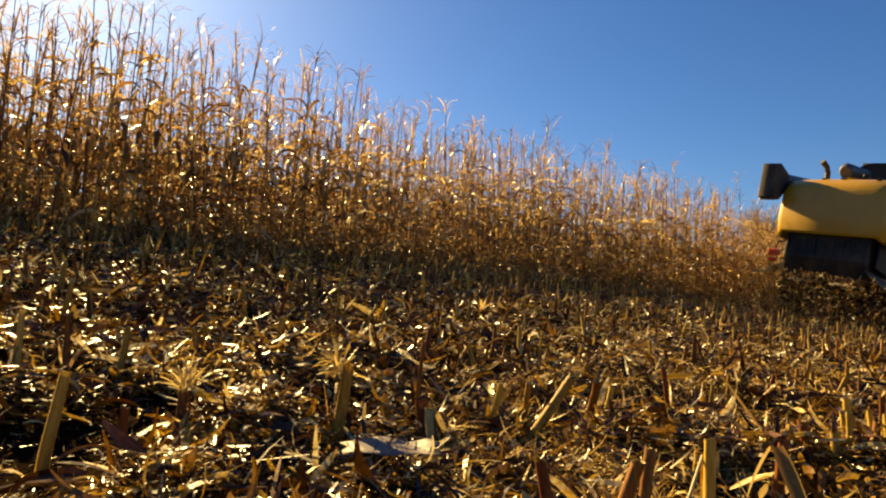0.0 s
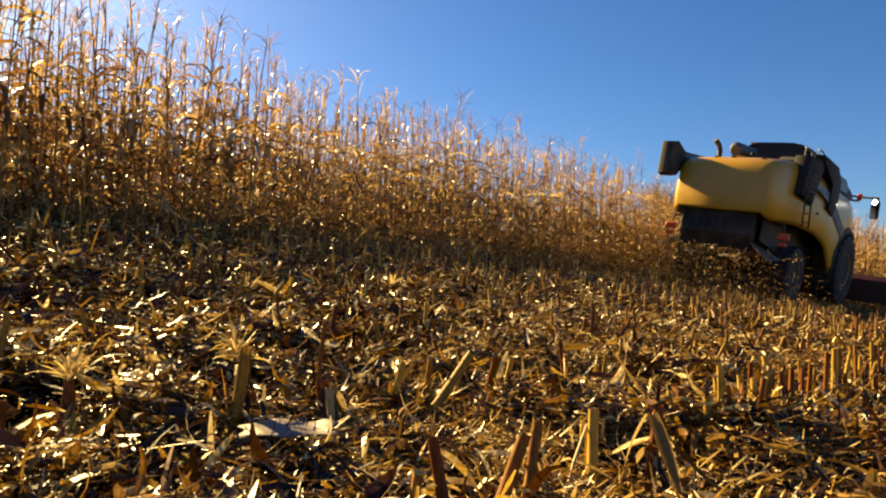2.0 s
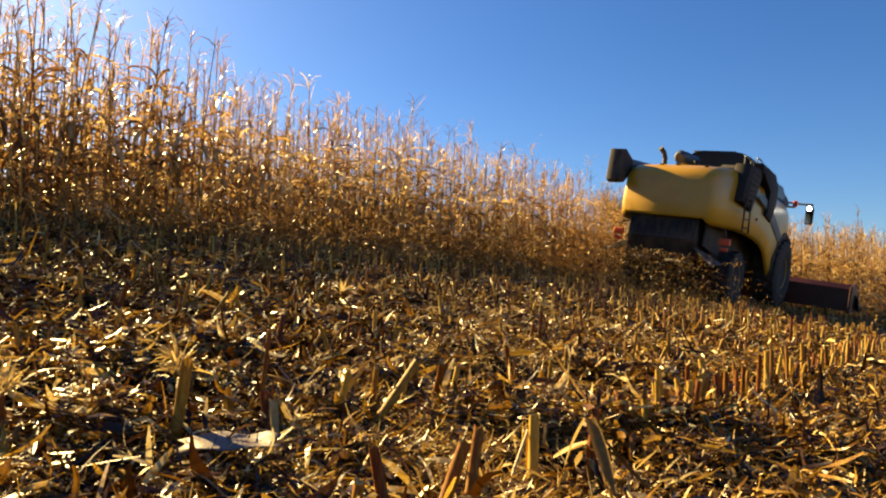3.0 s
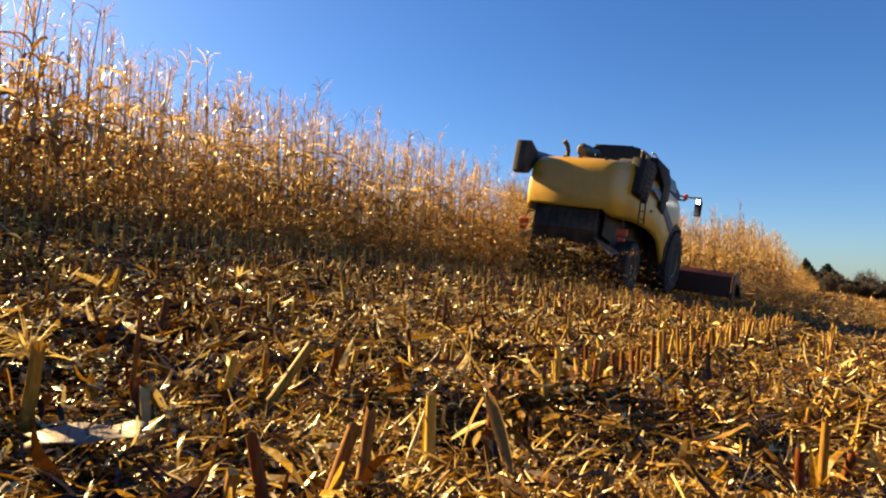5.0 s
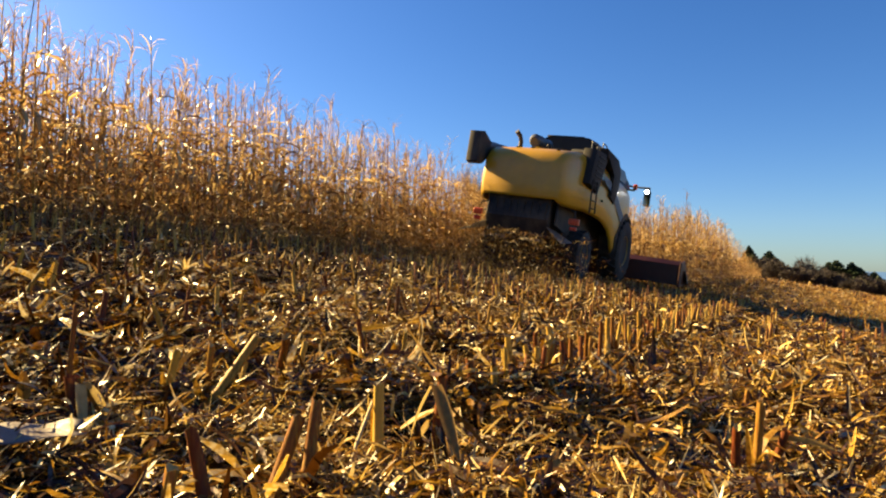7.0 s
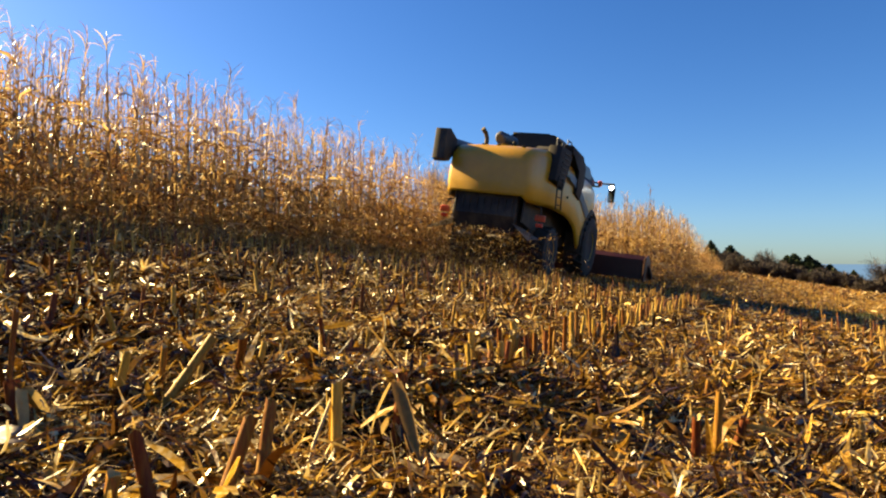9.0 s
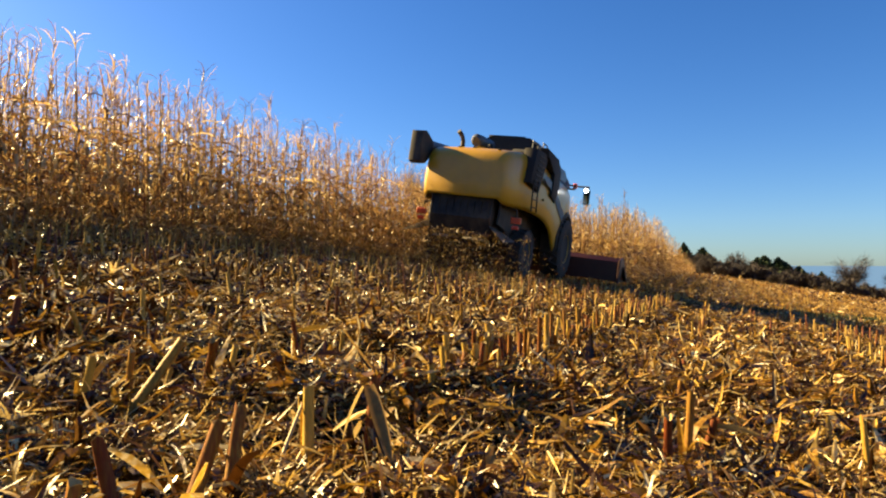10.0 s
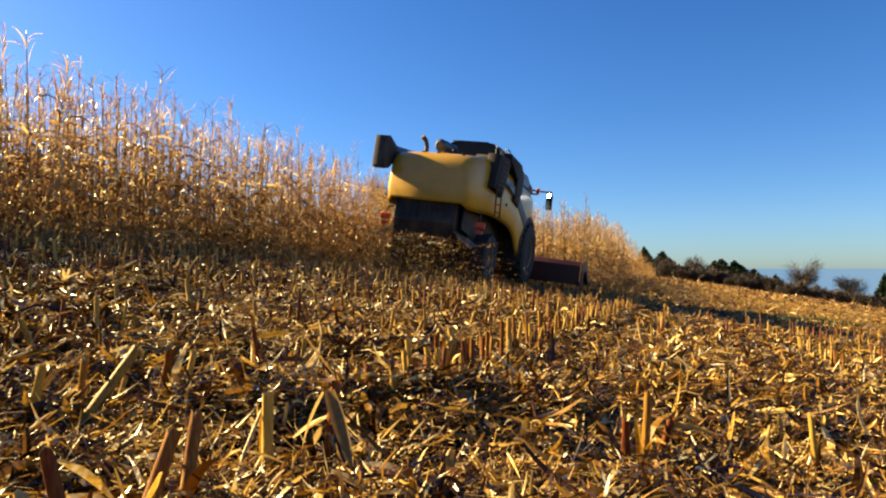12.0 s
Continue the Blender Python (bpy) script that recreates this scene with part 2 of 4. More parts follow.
gx, gy = ground_axis(-9, 4, 0.08, 1500), ground_axis(-3, 12, 0.08, 1500)
X, Y = np.meshgrid(gx, gy)
near = np.exp(-(np.maximum(0, np.hypot(X, Y) - 15) / 15) ** 2)
Z = land(X, Y) + near * lump(X, Y)
nx, ny = len(gx), len(gy)
idx = np.arange(nx * ny).reshape(ny, nx)
gf = np.stack([idx[:-1, :-1], idx[:-1, 1:], idx[1:, 1:], idx[1:, :-1]], -1).reshape(-1, 4)
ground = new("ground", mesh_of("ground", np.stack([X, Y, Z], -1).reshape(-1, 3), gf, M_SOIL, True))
tagged(ground, "brown harvested field soil sloping down a hillside", "ground", kind="structure")


# glowing ring added below the skyline, in sky colour, far beyond the field's crest
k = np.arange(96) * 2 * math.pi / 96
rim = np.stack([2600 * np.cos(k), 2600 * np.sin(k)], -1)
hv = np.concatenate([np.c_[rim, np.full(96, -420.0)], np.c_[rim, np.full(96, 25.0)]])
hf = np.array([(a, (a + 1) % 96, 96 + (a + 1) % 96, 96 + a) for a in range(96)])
M_SKY_GLOW, _nt, _p = mat_new("sky_glow_ring")
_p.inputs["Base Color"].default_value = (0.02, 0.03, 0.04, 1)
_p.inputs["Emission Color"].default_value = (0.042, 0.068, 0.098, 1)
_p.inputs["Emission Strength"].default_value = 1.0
backdrop = new("backdrop", mesh_of("backdrop", hv, hf, M_SKY_GLOW, True))
tagged(backdrop, "pale blue glowing ring standing in for the low sky", "backdrop", kind="structure")


def top(x, y):
    d = np.exp(-(np.maximum(0, np.hypot(x, y) - 15) / 15) ** 2)
    return land(x, y) + d * lump(x, y)


# ---- standing corn ----
ROW, FIRST = 0.75, -0.46                    # rows run along y, this far apart
COMBINE_X, COMBINE_Y = -5.62, 14.15
EDGE_ROW = 11                               # the first row still standing beside the cut strip


def tube_arrays(pts, radii, sides=5):
    pts = np.asarray(pts, float)
    k = np.arange(sides) * 2 * np.pi / sides
    ring = np.stack([np.cos(k), np.sin(k), 0 * k], -1)
    v = (pts[:, None, :] + np.asarray(radii)[:, None, None] * ring[None]).reshape(-1, 3)
    f = []
    for i in range(len(pts) - 1):
        for j in range(sides):
            j2 = (j + 1) % sides
            f.append((i * sides + j, i * sides + j2, (i + 1) * sides + j2, (i + 1) * sides + j))
    return v, np.array(f)


def corn_parts(seed, rich=True):
    """One dry corn plant about 2.8 m high: stalk, single leaves, tassel blades and a hanging ear, as arrays."""
    r = np.random.default_rng(seed)
    h = r.uniform(2.38, 2.96)
    lean, way = abs(r.normal(0.0, 0.16)), r.uniform(0, 6.28)
    zs = np.linspace(-0.05, h, 7 if rich else 4)
    bend = (np.maximum(zs, 0) / h) ** 2 * lean
    pts = np.stack([bend * np.cos(way), bend * np.sin(way), zs], -1)
    stalk = tube_arrays(pts, np.linspace(0.014, 0.005, len(zs)), 5 if rich else 3)
    leaves = []
    count = 25 if rich else 14
    facing = r.uniform(0, 3.14)
    for i in range(count):
        z = h * (0.05 + 0.93 * ((i + r.uniform(-0.4, 0.4)) / count) ** 1.5) if i else h * 0.06
        b = (z / h) ** 2 * lean
        yaw = facing + (i % 2) * np.pi + r.normal(0, 0.8)
        one = np.ones(1)
        up = i >= count - 4 or r.random() < 0.12
        L = r.uniform(0.22, 0.5) if up else r.uniform(0.30, 0.78)
        lift = r.uniform(1.15, 1.5) if up else r.uniform(0.2, 1.35)
        curl = r.uniform(-2.0, -0.1) if up else -(lift + r.uniform(1.2, 2.0))
        leaves.append(strips(one * b * np.cos(way), one * b * np.sin(way), one * z, one * yaw, one * L, one * (r.uniform(0.010, 0.022) if up else r.uniform(0.020, 0.052)) * (1.0 if rich else 1.4),
                             one * lift, one * curl, one * r.normal(0, 1.0), 5 if rich else 3, 0.15))
    m = 8 if rich else 5
    a = np.ones(m)
    tassel = strips(a * pts[-1, 0], a * pts[-1, 1], a * (h - 0.03) + r.uniform(-0.22, 0, m), r.uniform(0, 6.28, m), r.uniform(0.12, 0.34, m), a * 0.009 * (1.0 if rich else 1.6),
                    r.uniform(0.75, 1.5, m), r.uniform(-1.9, 0.0, m), r.normal(0, 0.8, m), 3 if rich else 2, 0.6)
    ez = h * r.uniform(0.40, 0.5)
    ey = r.uniform(0, 6.28)
    ev = np.array([(0.02, 0, ez), (0.05, 0, ez + 0.03), (0.09, 0, ez - 0.02), (0.12, 0, ez - 0.12), (0.125, 0, ez - 0.21)])
    ev = np.stack([ev[:, 0] * np.cos(ey), ev[:, 0] * np.sin(ey), ev[:, 2]], -1)
    ear = tube_arrays(ev, [0.010, 0.022, 0.030, 0.027, 0.006], 6 if rich else 4)
    return stalk, leaves, tassel, ear


def place(chunk, x, y, z, yaw, scale):
    v, f = chunk
    c, s = math.cos(yaw), math.sin(yaw)
    q = np.stack([v[:, 0] * c - v[:, 1] * s, v[:, 0] * s + v[:, 1] * c, v[:, 2]], -1) * scale
    return q + np.array([x, y, z]), f


def corn_thing(seed):
    stalk, leaves, tassel, ear = corn_parts(seed)
    plant = new("corn_plant", None)
    for name, chunk, m in [("stalk", stalk, M_STALK)] + [("leaf", lf, M_LEAF_OB) for lf in leaves] + [("tassel", tassel, M_LEAF_OB), ("ear", ear, M_HUSK)]:
        ob = new(name, mesh_of(name, *chunk, m, True))
        ob.parent = plant
    tagged(plant, "tall dry golden-brown corn plant standing unharvested", "corn plant", "standing corn")
    return plant


M_LEAF_OB = plant_material("dry_corn_blade", DRY_LEAF, 0.38, 0.48, by_island=False, grain=25.0)
M_HUSK = plant_material("dry_husk", [(0.0, (0.311, 0.2, 0.0814)), (0.6, (0.459, 0.34, 0.163)), (1.0, (0.548, 0.459, 0.281))], 0.5, 0.15, by_island=False)

kinds = [corn_thing(100 + i) for i in range(6)]
used = [False] * 6
rich = [corn_parts(200 + i) for i in range(8)]
slim = [corn_parts(300 + i, False) for i in range(6)]
stand = {"leaves": [], "stalks": []}


def corn_at(x, y, near):
    z = float(top(x, y))
    yaw, sc = sweep(0, 6.28), sweep(0.80, 1.15) * (1.06 if y < 4 else 1.0 if y < 8 else 1.04) * (1 - 0.5 * min(1.0, max(0.0, y - 38) / 65))
    if near:
        k = int(rng.integers(6))
        m = pose(x, y, z, rng.normal(0, 4), rng.normal(0, 4), math.degrees(yaw)) @ Matrix.Diagonal((sc, sc, sc, 1))
        if used[k]:
            ob = copy_thing(kinds[k], m)
            ob.scale = (sc, sc, sc)
        else:
            kinds[k].matrix_basis = m
            used[k] = True
        return
    src = rich if y < 24 and x > -10.8 else slim
    stalk, leaves, tassel, ear = src[int(rng.integers(len(src)))]
    stand["stalks"].append(place(stalk, x, y, z, yaw, sc))
    stand["leaves"] += [place(c, x, y, z, yaw, sc) for c in leaves + [tassel, ear]]


def row_x(i):
    return FIRST - ROW * i


def deep_ok(i, y):
    """Rows far inside the corn are only seen where the eye looks straight across them."""
    return i < EDGE_ROW + 7 or y < 16


def in_header(x, y):
    return abs(x - COMBINE_X) < 3.1 and COMBINE_Y + 7.2 < y < COMBINE_Y + 9.8


for i in range(EDGE_ROW, EDGE_ROW + 15):
    y = -12.0
    while y < 112:
        if not in_header(row_x(i), y) and (deep_ok(i, y)):
            corn_at(row_x(i) + rng.normal(0, 0.05), y, near=(i == EDGE_ROW and 2.0 < y < 25.0))
        deep = i - EDGE_ROW
        y += sweep(0.11, 0.20) * (1.0 if y < 30 else 2.4 if y < 60 else 4.5) * (1 + 0.05 * deep)
# the strip ahead of the header, not yet cut
for i in range(3, EDGE_ROW):
    y = COMBINE_Y + 8.9 + sweep(-0.2, 0.2)
    while y < 112:
        corn_at(row_x(i) + rng.normal(0, 0.05), y, False)
        y += sweep(0.14, 0.22) * (1.0 if y < 45 else 1.8 if y < 70 else 3.5) * (1.0 if i < 5 else 1.5)
corn = new("corn_leaves", mesh_of("corn_leaves", *joined(stand["leaves"]), M_LEAF))
tagged(corn, "dense dry brown leaves, tassels and ears of the standing corn", "corn", kind="stuff")
corn = new("corn_stalks", mesh_of("corn_stalks", *joined(stand["stalks"]), M_STALK, True))
tagged(corn, "dry brown stalks of the standing corn", "corn", kind="stuff")


# ---- stubble ----
def stub_arrays(seed, rich=True):
    """A cut stalk with a slanting, splintered top and a torn sheath round its foot."""
    r = np.random.default_rng(seed)
    h = r.uniform(0.19, 0.28)
    rad = r.uniform(0.0090, 0.0135)
    lean, way = r.uniform(0, 0.05), r.uniform(0, 6.28)
    zs = np.array([-0.04, 0.02, 0.06, 0.065, 0.07, h * 0.7, h * 0.705, h] if rich else [-0.04, 0.066, h])
    rr = np.array([1.25, 1.15, 1.0, 1.18, 1.0, 0.95, 0.95, 0.92] if rich else [1.2, 1.1, 0.92]) * rad
    b = (np.maximum(zs, 0) / h) * lean
    pts = np.stack([b * np.cos(way), b * np.sin(way), zs], -1)
    sides = 8 if rich else 5
    v, f = tube_arrays(pts, rr, sides)
    topring = v[-sides:]
    topring[:, 2] += 0.9 * topring[:, 0] * r.uniform(-1, 1) + r.uniform(-0.006, 0.012, sides) * (r.random(sides) < 0.7)
    v[-sides:] = topring
    cap = topring.mean(0) - np.array([0, 0, 0.014])
    stem = (v, f)
    pith = (np.vstack([topring * [1, 1, 1] + [0, 0, 0.0008], cap[None]]), np.array([(j, (j + 1) % sides, sides) for j in range(sides)]))
    m = int(r.integers(3, 6))
    a = np.ones(m)
    yaw = r.uniform(0, 6.28, m)
    q = 1                        # sheath leaf that still hugs the stem
    hug = r.uniform(0, 6.28, q)
    wrap = strips(rad * 1.05 * np.cos(hug), rad * 1.05 * np.sin(hug), r.uniform(0.0, 0.03, q), hug, h * r.uniform(0.35, 0.75, q), r.uniform(0.014, 0.026, q),
                  r.uniform(1.46, 1.56, q), r.uniform(-0.5, 0.05, q), r.normal(0, 0.25, q), 5, 0.3, -0.35)
    sheath = strips(rad * np.cos(yaw), rad * np.sin(yaw), r.uniform(0.0, 0.06, m), yaw, r.uniform(0.05, 0.17, m), r.uniform(0.008, 0.024, m),
                    r.uniform(0.6, 1.4, m), r.uniform(-2.6, -0.6, m), r.normal(0, 0.7, m), 4, 0.3)
    return stem, pith, joined([sheath, wrap])


M_PITH = plant_material("cut_pith", [(0.0, (0.222, 0.141, 0.0444)), (1.0, (0.407, 0.311, 0.133))], 0.8, 0.1, by_island=False)
M_SHEATH = plant_material("leaf_sheath", STRAW, 0.4, 0.4, by_island=False)


def stub_thing(seed):
    stem, pith, sheath = stub_arrays(seed)
    ob = new("corn_stub", mesh_of("corn_stub", *stem, M_STUB, True))
    p = new("cut_face", mesh_of("cut_face", *pith, M_PITH)); p.parent = ob
    s = new("sheath", mesh_of("sheath", *sheath, M_SHEATH)); s.parent = ob
    tagged(ob, "cut brown corn stub with a splintered top and torn sheath", "corn stub", "corn stubble")
    return ob


stub_kinds = [stub_thing(500 + i) for i in range(10)]
stub_used = [False] * 10
stub_far = [stub_arrays(600 + i, False) for i in range(10)]
stub_high = [max(v.co.z for v in ob.data.vertices) for ob in stub_kinds]
far_stems, far_sheaths = [], []


def stub_at(x, y, single, lean=(0.0, 0.0), height=None, girth=1.0):
    z = float(top(x, y))
    sc = sweep(0.8, 1.15)
    if single:
        k = int(rng.integers(10))
        thick = sc * girth
        size = (thick, thick, height / stub_high[k] if height else sc)
        m = pose(x, y, z, lean[0], lean[1], 0) @ pose(0, 0, 0, 0, 0, sweep(0, 360))
        if stub_used[k]:
            ob = copy_thing(stub_kinds[k], m)
        else:
            ob = stub_kinds[k]
            ob.matrix_basis = m
            stub_used[k] = True
        ob.scale = size
        return ob
    stem, pith, sheath = stub_far[int(rng.integers(10))]
    yaw = sweep(0, 6.28)
    far_stems.append(place(stem, x, y, z, yaw, sc))
    far_sheaths.append(place(sheath, x, y, z, yaw, sc))


# stubs that stand out beside the path: place, height, lean in degrees about x and y, frayed or not
MARKED = [(-0.48, 0.17, 0.20, 2, 1), (-0.47, 0.28, 0.20, -3, 2), (-0.50, 0.06, 0.14, 3, -4), (-0.48, 0.42, 0.20, 0, 2), (-0.48, 0.71, 0.21, 1, 0),
          (-1.08, 0.665, 0.27, -36, -2), (-1.155, 1.055, 0.24, 5, 30), (-0.54, 1.85, 0.18, 2, 0), (-0.50, 2.06, 0.22, -3, 2), (-0.46, 2.36, 0.22, 0, 3),
          (-0.44, 2.81, 0.25, 0, 2), (0.37, 1.57, 0.24, 0, -2), (0.32, 1.48, 0.19, 2, 0), (0.36, 2.99, 0.17, 0, 2),
          (0.90, 1.71, 0.25, 4, -2), (-1.19, 0.32, 0.28, 3, 2), (-1.15, -0.34, 0.13, 9, -55), (-0.47, 1.45, 0.19, 4, 6), (-0.45, 1.62, 0.21, -5, 3)]
FRAYED = [(-1.35, -0.31, 0.17), (-1.20, 0.06, 0.25)]


def in_marked(x, y):
    return min(math.hypot(x - m[0], y - m[1]) for m in MARKED + FRAYED) < 0.11 or (x > -0.7 and x < -0.2 and y < 1.4) or (0.1 < x < 0.6 and y < 1.4)


for i in range(-8, EDGE_ROW):
    y = -9.0
    while y < (COMBINE_Y + 8.5 if 2 < i else 55):
        x = row_x(i) + rng.normal(0, 0.02)
        d = math.hypot(x - 0.5, y + 0.7)
        hidden = d < (1.5 if i >= 1 and y < 0.3 else 0.55)
        trodden = 1 <= i <= 8 and y < 14
        if not hidden and not in_marked(x, y) and rng.random() < (0.72 if trodden else 0.3 if i == -1 else 0.12 if i == -2 else 0.9 if i >= 0 else 0.45):
            slack = 9 if trodden else 6
            stub_at(x, y, d < 6.0 and y > -0.6, (rng.normal(0, slack), rng.normal(0, slack)), height=sweep(0.14, 0.25) if trodden else sweep(0.09, 0.17) if i < 0 else None)
        y += sweep(0.11, 0.18) * (1.0 if y < 20 else 2.0) * (0.42 if i == 0 and 1.4 < y < 12 else 1.0)
for x, y, h, ax, ay in MARKED:
    stub_at(x, y, True, (ax, ay), height=h * 1.12, girth=0.75 if h > 0.275 else 1.35)


# a tight clump along the row, two stalks to a hill
for k in range(16):
    stub_at(-0.50 + rng.normal(0, 0.035), 1.42 + 0.065 * k, True, (rng.normal(0, 5), rng.normal(0, 5)), height=sweep(0.21, 0.31), girth=1.2)


M_FRAY = plant_material("frayed_fibre", [(0.0, (0.34, 0.192, 0.0296)), (0.5, (0.459, 0.311, 0.074)), (1.0, (0.592, 0.488, 0.237))], 0.5, 0.35, by_island=False)


def frayed_stub(x, y, h, seed):
    """A stub whose fibres are beaten open into a brush."""
    r = np.random.default_rng(seed)
    stem, pith, sheath = stub_arrays(seed)
    k = h / stem[0][:, 2].max()
    ob = new("corn_stub", mesh_of("corn_stub", stem[0] * [1.3, 1.3, k], stem[1], M_STUB, True))
    n = 64
    yaw = np.where(r.random(n) < 0.5, r.normal(3.0, 0.5, n), r.uniform(0, 6.28, n))
    fib = strips(0.012 * np.cos(yaw), 0.012 * np.sin(yaw), h * r.uniform(0.8, 1.0, n), yaw, r.uniform(0.03, 0.10, n), r.uniform(0.003, 0.007, n),
                 r.uniform(0.2, 1.5, n), r.uniform(-1.6, 0.0, n), r.normal(0, 0.8, n), 4, 0.5)
    f = new("frayed_top", mesh_of("frayed_top", *fib, M_FRAY)); f.parent = ob
    tagged(f, kind="stuff")
    s = new("sheath", mesh_of("sheath", *sheath, M_SHEATH)); s.parent = ob
    ob.matrix_basis = pose(x, y, float(top(x, y)), r.uniform(-4, 4), r.uniform(-4, 4), 0)
    tagged(ob, "cut corn stub beaten open into a pale frayed brush", "corn stub", "corn stubble")


for k, (x, y, h) in enumerate(FRAYED):
    frayed_stub(x, y, h, 700 + k)


M_TORN = plant_material("torn_husk_leaf", [(0.0, (0.13, 0.06, 0.012)), (0.5, (0.27, 0.16, 0.03)), (1.0, (0.46, 0.34, 0.13))], 0.42, 0.3, by_island=False)


def husked_stub(x, y, h, count, seed):
    """A broken stub with husk leaves hanging from it, torn and pale."""
    r = np.random.default_rng(seed)
    stem, pith, sheath = stub_arrays(seed)
    ob = new("corn_stub", mesh_of("corn_stub", stem[0] * [1.5, 1.5, h / stem[0][:, 2].max()], stem[1], M_STUB, True))
    for k in range(count):
        one = np.ones(1)
        yaw = r.uniform(0, 6.28)
        lift = r.uniform(-1.3, 0.2)
        leaf = strips(one * 0.012 * math.cos(yaw), one * 0.012 * math.sin(yaw), one * h * r.uniform(0.45, 1.0), one * yaw, one * r.uniform(0.10, 0.24), one * r.uniform(0.018, 0.042),
                      one * lift, one * r.uniform(-0.9, 0.3), one * r.normal(0, 0.8), 7, 0.25, 0.5)
        new("husk_leaf", mesh_of("husk_leaf", *leaf, M_TORN, True)).parent = ob
    ob.matrix_basis = pose(x, y, float(top(x, y)), r.uniform(-6, 6), r.uniform(-6, 6), 0)
    tagged(ob, "broken corn stub hung with torn pale husk leaves", "corn stub", "corn stubble")


for k, (x, y, h, count) in enumerate([(-0.37, 0.80, 0.27, 14), (0.40, 1.64, 0.17, 5), (-1.10, 0.30, 0.15, 8)]):
    husked_stub(x, y, h, count, 720 + k)
if far_stems:
    ob = new("far_stubble", mesh_of("far_stubble", *joined(far_stems), plant_material("far_stubble_stem", STEM, 0.5, 0.08), True))
    tagged(ob, "rows of cut brown corn stubble across the field", "stubble", kind="stuff")
    ob = new("far_stubble_sheaths", mesh_of("far_stubble_sheaths", *joined(far_sheaths), M_LITTER))
    tagged(ob, "torn straw-coloured sheaths on the far stubble", "stubble", kind="stuff")


# ---- litter of chopped leaves, husks and stalk pieces ----
def scatter(n, r0, r1, b0, b1):
    """Places in a ring sector round the walk: radii in metres, bearings in degrees from +y."""
    r = np.sqrt(rng.uniform(r0 ** 2, r1 ** 2, n))
    b = np.radians(rng.uniform(b0, b1, n))
    return 0.5 + r * np.sin(b), -0.7 + r * np.cos(b)


def litter(n, r0, r1, length, width, seg, steep, b0=-122, b1=26, even=False, fold=0.0):
    x, y = scatter(n if b0 > -100 else int(1.18 * n), r0, r1, b0, b1)
    patch = 1.1 * np.sin(3.0 * x + 1.7 * np.sin(2.3 * y + 1.0)) * np.sin(2.6 * y + 1.3 * np.sin(2.1 * x)) + 0.6 * np.sin(8.1 * x + 2.0) * np.sin(7.3 * y)
    clump = np.sin(10.3 * x + 1.5 * np.sin(6.0 * y)) * np.sin(9.1 * y + 1.2 * np.sin(7.0 * x))
    track = np.exp(-((x - 1.0) / 0.55) ** 2) - 0.14 / (1 + np.exp((x + 1.0) / 0.25))   # more bare soil towards the corn
    keep = (x > row_x(EDGE_ROW) - 1.5) & (rng.random(len(x)) < 0.48 + 0.55 * patch + 0.45 * clump + 0.85 * track)
    if even:
        keep = x > row_x(EDGE_ROW) - 1.5
    x, y, clump = x[keep], y[keep], clump[keep]
    n = len(x)
    big = rng.random(n) ** 2
    L = length[0] + (length[1] - length[0]) * big
    W = width[0] + (width[1] - width[0]) * rng.random(n) ** 2.2
    pile = 0.08 * np.maximum(0, np.sin(3.1 * x + 1.3 * np.sin(2.0 * y)) * np.sin(2.3 * y + 1.0)) + 0.05 * np.maximum(0, clump)
    z = top(x, y) + (rng.random(n) * 0.03 + 0.002 if even else rng.random(n) ** 1.5 * 0.07 + pile)
    lift = np.abs(rng.normal(0, steep, n)) - 0.1
    return strips(x, y, z, rng.uniform(0, 6.28, n), L, W, lift, rng.normal(-0.5, 1.3 if fold else 0.9, n), rng.normal(0, 0.9, n), seg, 0.35, fold)


chunks = [
    litter(18000, 0.30, 3.2, (0.008, 0.05), (0.002, 0.008), 1, 0.45, even=True),
    litter(22000, 3.2, 8.0, (0.02, 0.10), (0.005, 0.018), 1, 0.45, even=True),
    litter(54000, 0.35, 2.4, (0.012, 0.09), (0.0012, 0.008), 3, 0.40),
    litter(30000, 0.55, 3.0, (0.04, 0.18), (0.004, 0.019), 4, 0.40),
    litter(8000, 0.95, 4.2, (0.06, 0.20), (0.014, 0.048), 6, 0.26, fold=0.45),
    litter(13000, 0.7, 4.0, (0.025, 0.10), (0.008, 0.032), 4, 0.42, fold=0.8),
    litter(10000, 4.0, 10.0, (0.06, 0.17), (0.018, 0.045), 3, 0.55, fold=0.6),
    litter(60000, 2.4, 6.5, (0.03, 0.18), (0.004, 0.018), 2, 0.35),
    litter(8000, 2.4, 8.0, (0.10, 0.30), (0.012, 0.038), 4, 0.45, fold=0.5),
    litter(60000, 6.5, 18.0, (0.06, 0.28), (0.008, 0.035), 2, 0.32),
    litter(34000, 18.0, 45.0, (0.10, 0.36), (0.02, 0.06), 2, 0.35, -32, 26),
    litter(16000, 45.0, 106.0, (0.2, 0.6), (0.05, 0.12), 2, 0.4, -4, 26),
    litter(45000, 0.25, 5.0, (0.03, 0.18), (0.006, 0.030), 1, 0.35, 26, 238),
    litter(45000, 5.0, 18.0, (0.08, 0.32), (0.012, 0.050), 1, 0.35, 26, 238),
    litter(12000, 18.0, 45.0, (0.14, 0.45), (0.03, 0.08), 2, 0.35, 26, 150),
]
ob = new("corn_litter", mesh_of("corn_litter", *joined(chunks), M_LITTER))
tagged(ob, "thick litter of chopped golden corn leaves and husks", "crop litter", kind="stuff")


